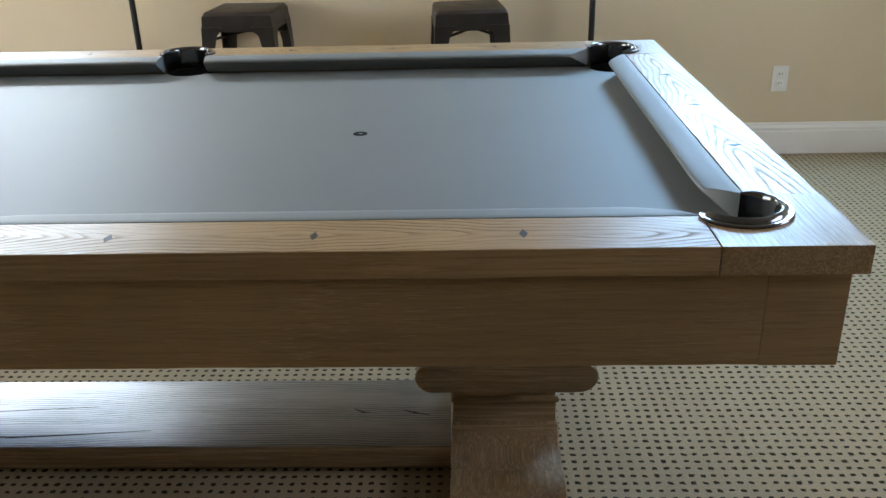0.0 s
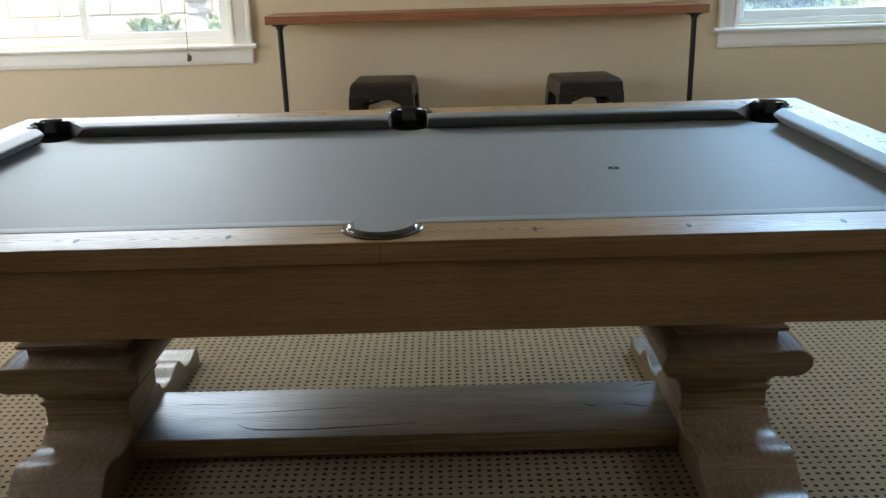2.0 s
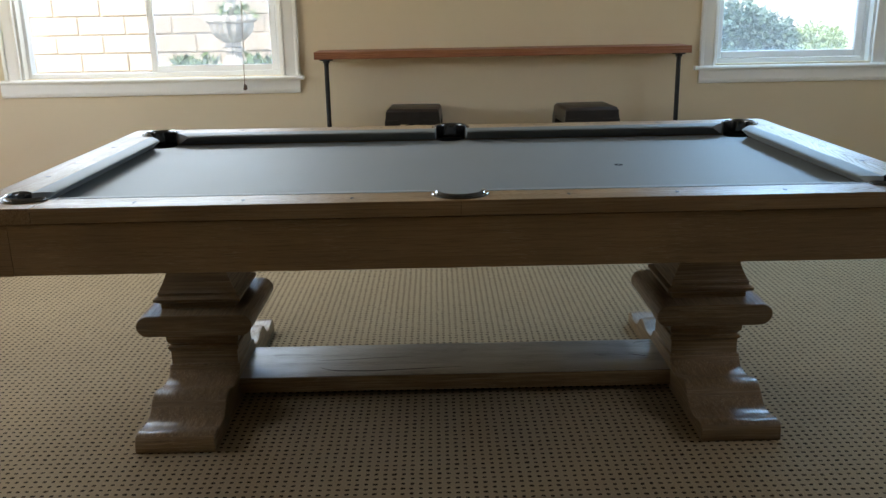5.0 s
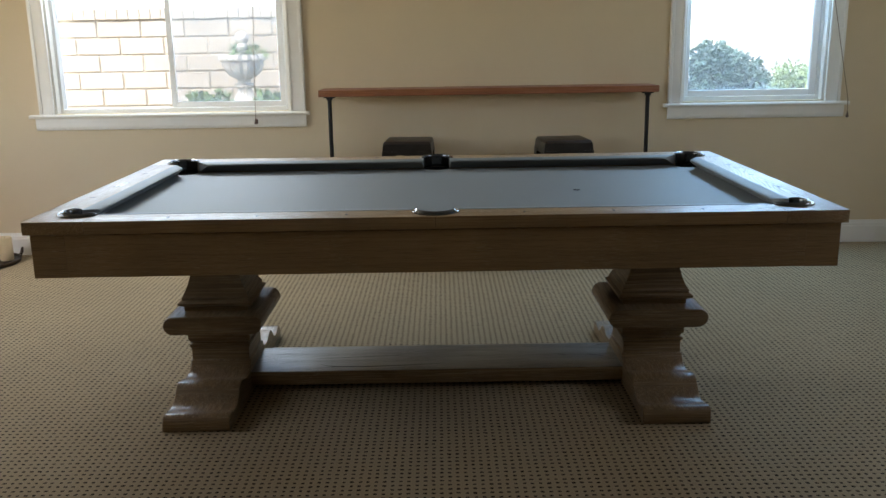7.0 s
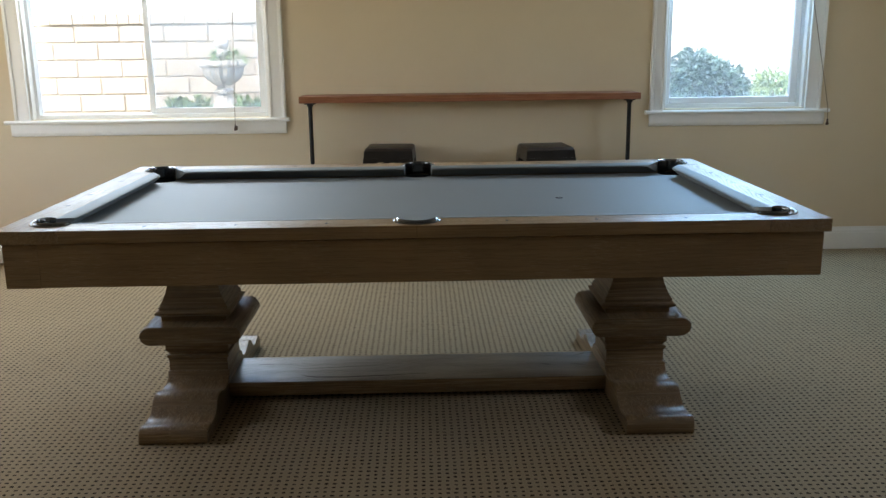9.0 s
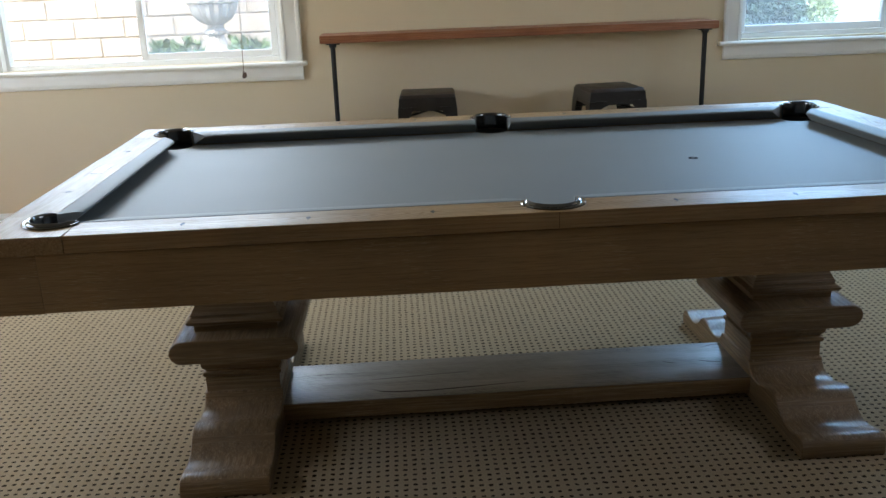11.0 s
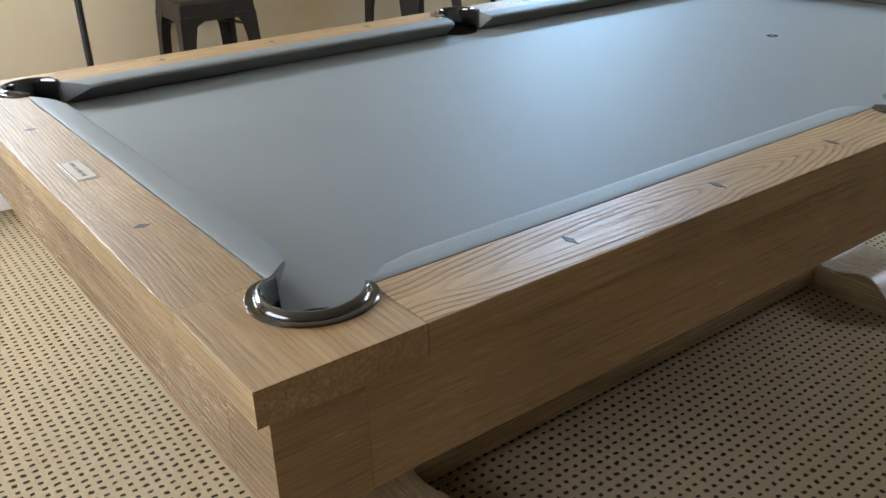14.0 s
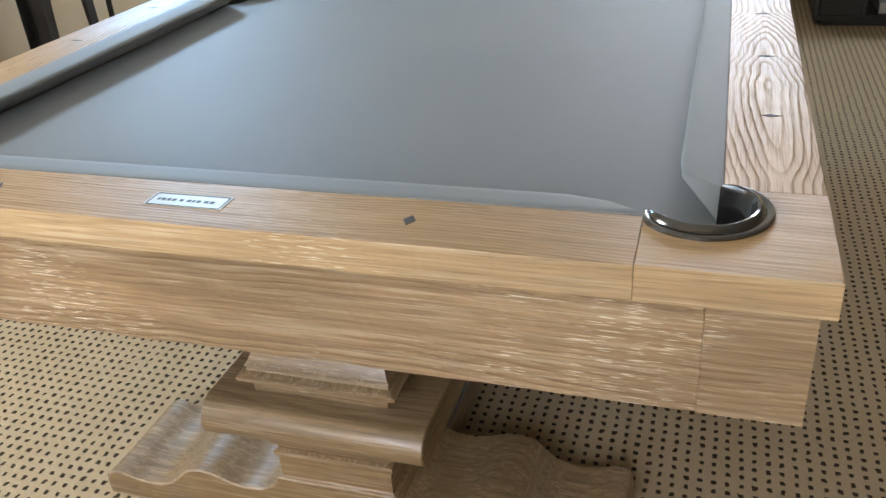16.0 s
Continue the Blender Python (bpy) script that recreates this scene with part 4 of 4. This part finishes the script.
def media_cabinet():
    c = empty("media_cabinet", 3.08, -1.75, 0)
    part("plinth", box(-0.28, 0.30, -0.66, 0.66, 0, 0.03), BLACK, c)
    part("bottom_board", box(-0.30, 0.30, -0.70, 0.70, 0.03, 0.055, 0.002), BLACK, c)
    part("top_board", box(-0.30, 0.30, -0.70, 0.70, 0.53, 0.56, 0.002), BLACK, c)
    part("back_board", box(0.28, 0.30, -0.68, 0.68, 0.055, 0.53), BLACK, c)
    for y in (-0.70, -0.18, 0.46, 0.68):
        part("upright", box(-0.30, 0.28, y, y + 0.02, 0.055, 0.53), BLACK, c)
    part("door", box(-0.305, -0.288, 0.484, 0.676, 0.058, 0.527, 0.002), BLACK, c)
    part("door", box(-0.305, -0.288, -0.676, -0.184, 0.058, 0.527, 0.002), BLACK, c)
    return tagged(c, "low black media cabinet against the side wall", "cabinet")


media_cabinet()


def disc_player():
    d = empty("disc_player", 2.97, -1.56, 0.055)
    part("case", box(-0.16, 0.14, -0.21, 0.21, 0.004, 0.060, 0.004), SILVER, d)
    part("drawer", box(-0.163, -0.158, -0.02, 0.14, 0.030, 0.046, 0.001), PLASTIC, d)
    part("display", box(-0.162, -0.158, -0.15, -0.05, 0.020, 0.048, 0.001), BLACK, d)
    return tagged(d, "slim silver disc player on the cabinet's lower shelf", "player")


disc_player()


# ---- outside the windows ----
structure(part("ground", box(-60, 60, NORTH + 0.15, 90, -0.3, -0.15), SOIL), "pale sunlit gravel yard outside the windows", "ground")


def leaf_cloud(name, mat, parent, centre, size, count, leaf, seed, label=""):
    """Bent leaves scattered through a lumpy crown, thickest at its skin."""
    rnd = random.Random(seed)
    lumps = [(Vector((rnd.uniform(-0.6, 0.6) * size[0], rnd.uniform(-0.6, 0.6) * size[1], rnd.uniform(-0.55, 0.6) * size[2])), rnd.uniform(0.35, 0.6)) for _ in range(11)]
    verts, faces = [], []
    for _ in range(count):
        c, s = lumps[rnd.randrange(len(lumps))]
        d = Vector((rnd.gauss(0, 1), rnd.gauss(0, 1), rnd.gauss(0, 1))).normalized()
        f = rnd.uniform(0.55, 1.05)
        p = Vector(centre) + c + Vector((d.x * size[0], d.y * size[1], d.z * size[2])) * s * f
        out = (d + Vector((rnd.uniform(-0.6, 0.6), rnd.uniform(-0.6, 0.6), rnd.uniform(-0.9, 0.3)))).normalized()
        side = out.cross(Vector((rnd.uniform(-1, 1), rnd.uniform(-1, 1), rnd.uniform(-1, 1)))).normalized()
        up = side.cross(out)
        ln = leaf * rnd.uniform(0.65, 1.3)
        w = ln * rnd.uniform(0.22, 0.32)
        i = len(verts)
        verts += [p, p + out * ln * 0.45 + side * w + up * ln * 0.08, p + out * ln * 0.5 + up * ln * 0.02, p + out * ln * 0.45 - side * w + up * ln * 0.08, p + out * ln - up * ln * 0.12]
        faces += [(i, i + 1, i + 2), (i, i + 2, i + 3), (i + 1, i + 4, i + 2), (i + 2, i + 4, i + 3)]
    me = bpy.data.meshes.new(name)
    me.from_pydata(verts, [], faces)
    me.materials.append(mat)
    ob = new(name, me)
    ob.parent = parent
    return tagged(ob, label)


def shrub(x, y, z, size, count, leaf, mat, seed, label):
    s = empty("shrub", x, y, -0.16)
    rnd = random.Random(seed)
    top = z + 0.16
    part("trunk", tube([(0, 0, 0), (0.02, 0.01, top * 0.4), (0.0, 0.03, top * 0.9)], 0.035, 10), BARK, s)
    for k in range(6):
        a = k * 1.05 + rnd.uniform(-0.2, 0.2)
        part("limb", tube([(0.01, 0.01, top * 0.35), (0.3 * size[0] * math.cos(a), 0.3 * size[1] * math.sin(a), top * 0.75), (0.75 * size[0] * math.cos(a), 0.75 * size[1] * math.sin(a), top + 0.1 * k * size[2])], 0.014, 7), BARK, s)
    leaf_cloud("crown", mat, s, (0, 0, top), size, count, leaf, seed)
    return tagged(s, label, "shrub", "garden shrubs")


shrub(2.40, 4.15, 0.84, (0.40, 0.36, 0.41), 8500, 0.052, LEAF_DARK, 3, "large grey-green leafy shrub outside the window")
shrub(4.15, 6.9, 0.62, (0.36, 0.32, 0.36), 3500, 0.06, LEAF_LIGHT, 5, "pale sunlit green shrub farther out in the garden")


def urn(x, y):
    u = empty("garden_urn", x, y, -0.15)
    part("pedestal", loft([(0.0, 0.19, 0.19), (0.08, 0.19, 0.19), (0.10, 0.15, 0.15), (0.82, 0.14, 0.14), (0.86, 0.17, 0.17), (0.92, 0.17, 0.17)]), STONE, u)
    part("bowl", lathe([(0.03, 0.92), (0.13, 0.92), (0.135, 0.95), (0.115, 0.97), (0.085, 1.00), (0.065, 1.05), (0.058, 1.09), (0.080, 1.10), (0.082, 1.12), (0.056, 1.135), (0.060, 1.165), (0.10, 1.185), (0.145, 1.225), (0.170, 1.280), (0.174, 1.318), (0.196, 1.330), (0.204, 1.352), (0.196, 1.376), (0.180, 1.372), (0.16, 1.33), (0.02, 1.31)], 64, 0, 0, 0.05, 16), STONE, u, "fluted pale stone bowl", True)
    part("finial", lathe([(0.03, 1.31), (0.035, 1.40), (0.050, 1.42), (0.052, 1.45), (0.040, 1.47), (0.060, 1.50), (0.062, 1.53), (0.045, 1.56), (0.02, 1.575)], 24), STONE, u, "", True)
    leaf_cloud("foliage", LEAF_MID, u, (0.05, -0.02, 1.41), (0.16, 0.13, 0.045), 130, 0.05, 8, "green plants growing in the bowl")
    return tagged(u, "pale stone garden urn with plants before the block wall", "urn")


urn(-1.69, 4.42)
for k, (px, py, n) in enumerate(((-2.02, 4.30, 220), (-1.86, 4.22, 160), (-1.46, 4.3, 220))):
    s = empty("low_plant", px, py, -0.15)
    leaf_cloud("foliage", LEAF_MID, s, (0, 0, 0.74), (0.16, 0.12, 0.30), n * 3, 0.08, 20 + k)
    part("stem", tube([(0, 0, 0), (0.01, 0, 0.6)], 0.012, 7), BARK, s)
    tagged(s, "low leafy green garden plant by the stone urn", "plant", "low garden plants")


def block_wall(x0, x1, y, courses):
    w = structure(empty("garden_wall", x0, y, -0.1885), "tan slump block garden wall in bright sun", "wall")
    ph, pw = 0.1575, 0.408
    total = courses * ph
    part("mortar", box(0, x1 - x0, 0.012, 0.13, 0, total + 0.10), MORTAR, w)
    me = mesh_of("block", box(-0.1965, 0.1965, 0, 0.14, -0.0725, 0.0725, 0.007, 1), BLOCK)
    cap = mesh_of("cap_block", box(-0.0500, 0.0500, -0.02, 0.16, -0.05, 0.05, 0.006, 1), BLOCK)
    rnd = random.Random(4)
    for r in range(2, courses):
        off = 0.5 if r % 2 else 0.0
        k = 0
        while (k + off) * pw + pw / 2 < x1 - x0:
            b = new("block", me)
            b.parent = w
            b.location = ((k + off) * pw + pw / 2, rnd.uniform(-0.004, 0.004), total - (r - 1) * ph + ph / 2 - 0.0)
            k += 1
    for k in range(int((x1 - x0) / 0.102)):
        b = new("cap_block", cap)
        b.parent = w
        b.location = (k * 0.102 + 0.051, rnd.uniform(-0.004, 0.004), total + 0.055)
    return w


block_wall(-7.641, 0.6, 5.0, 11)
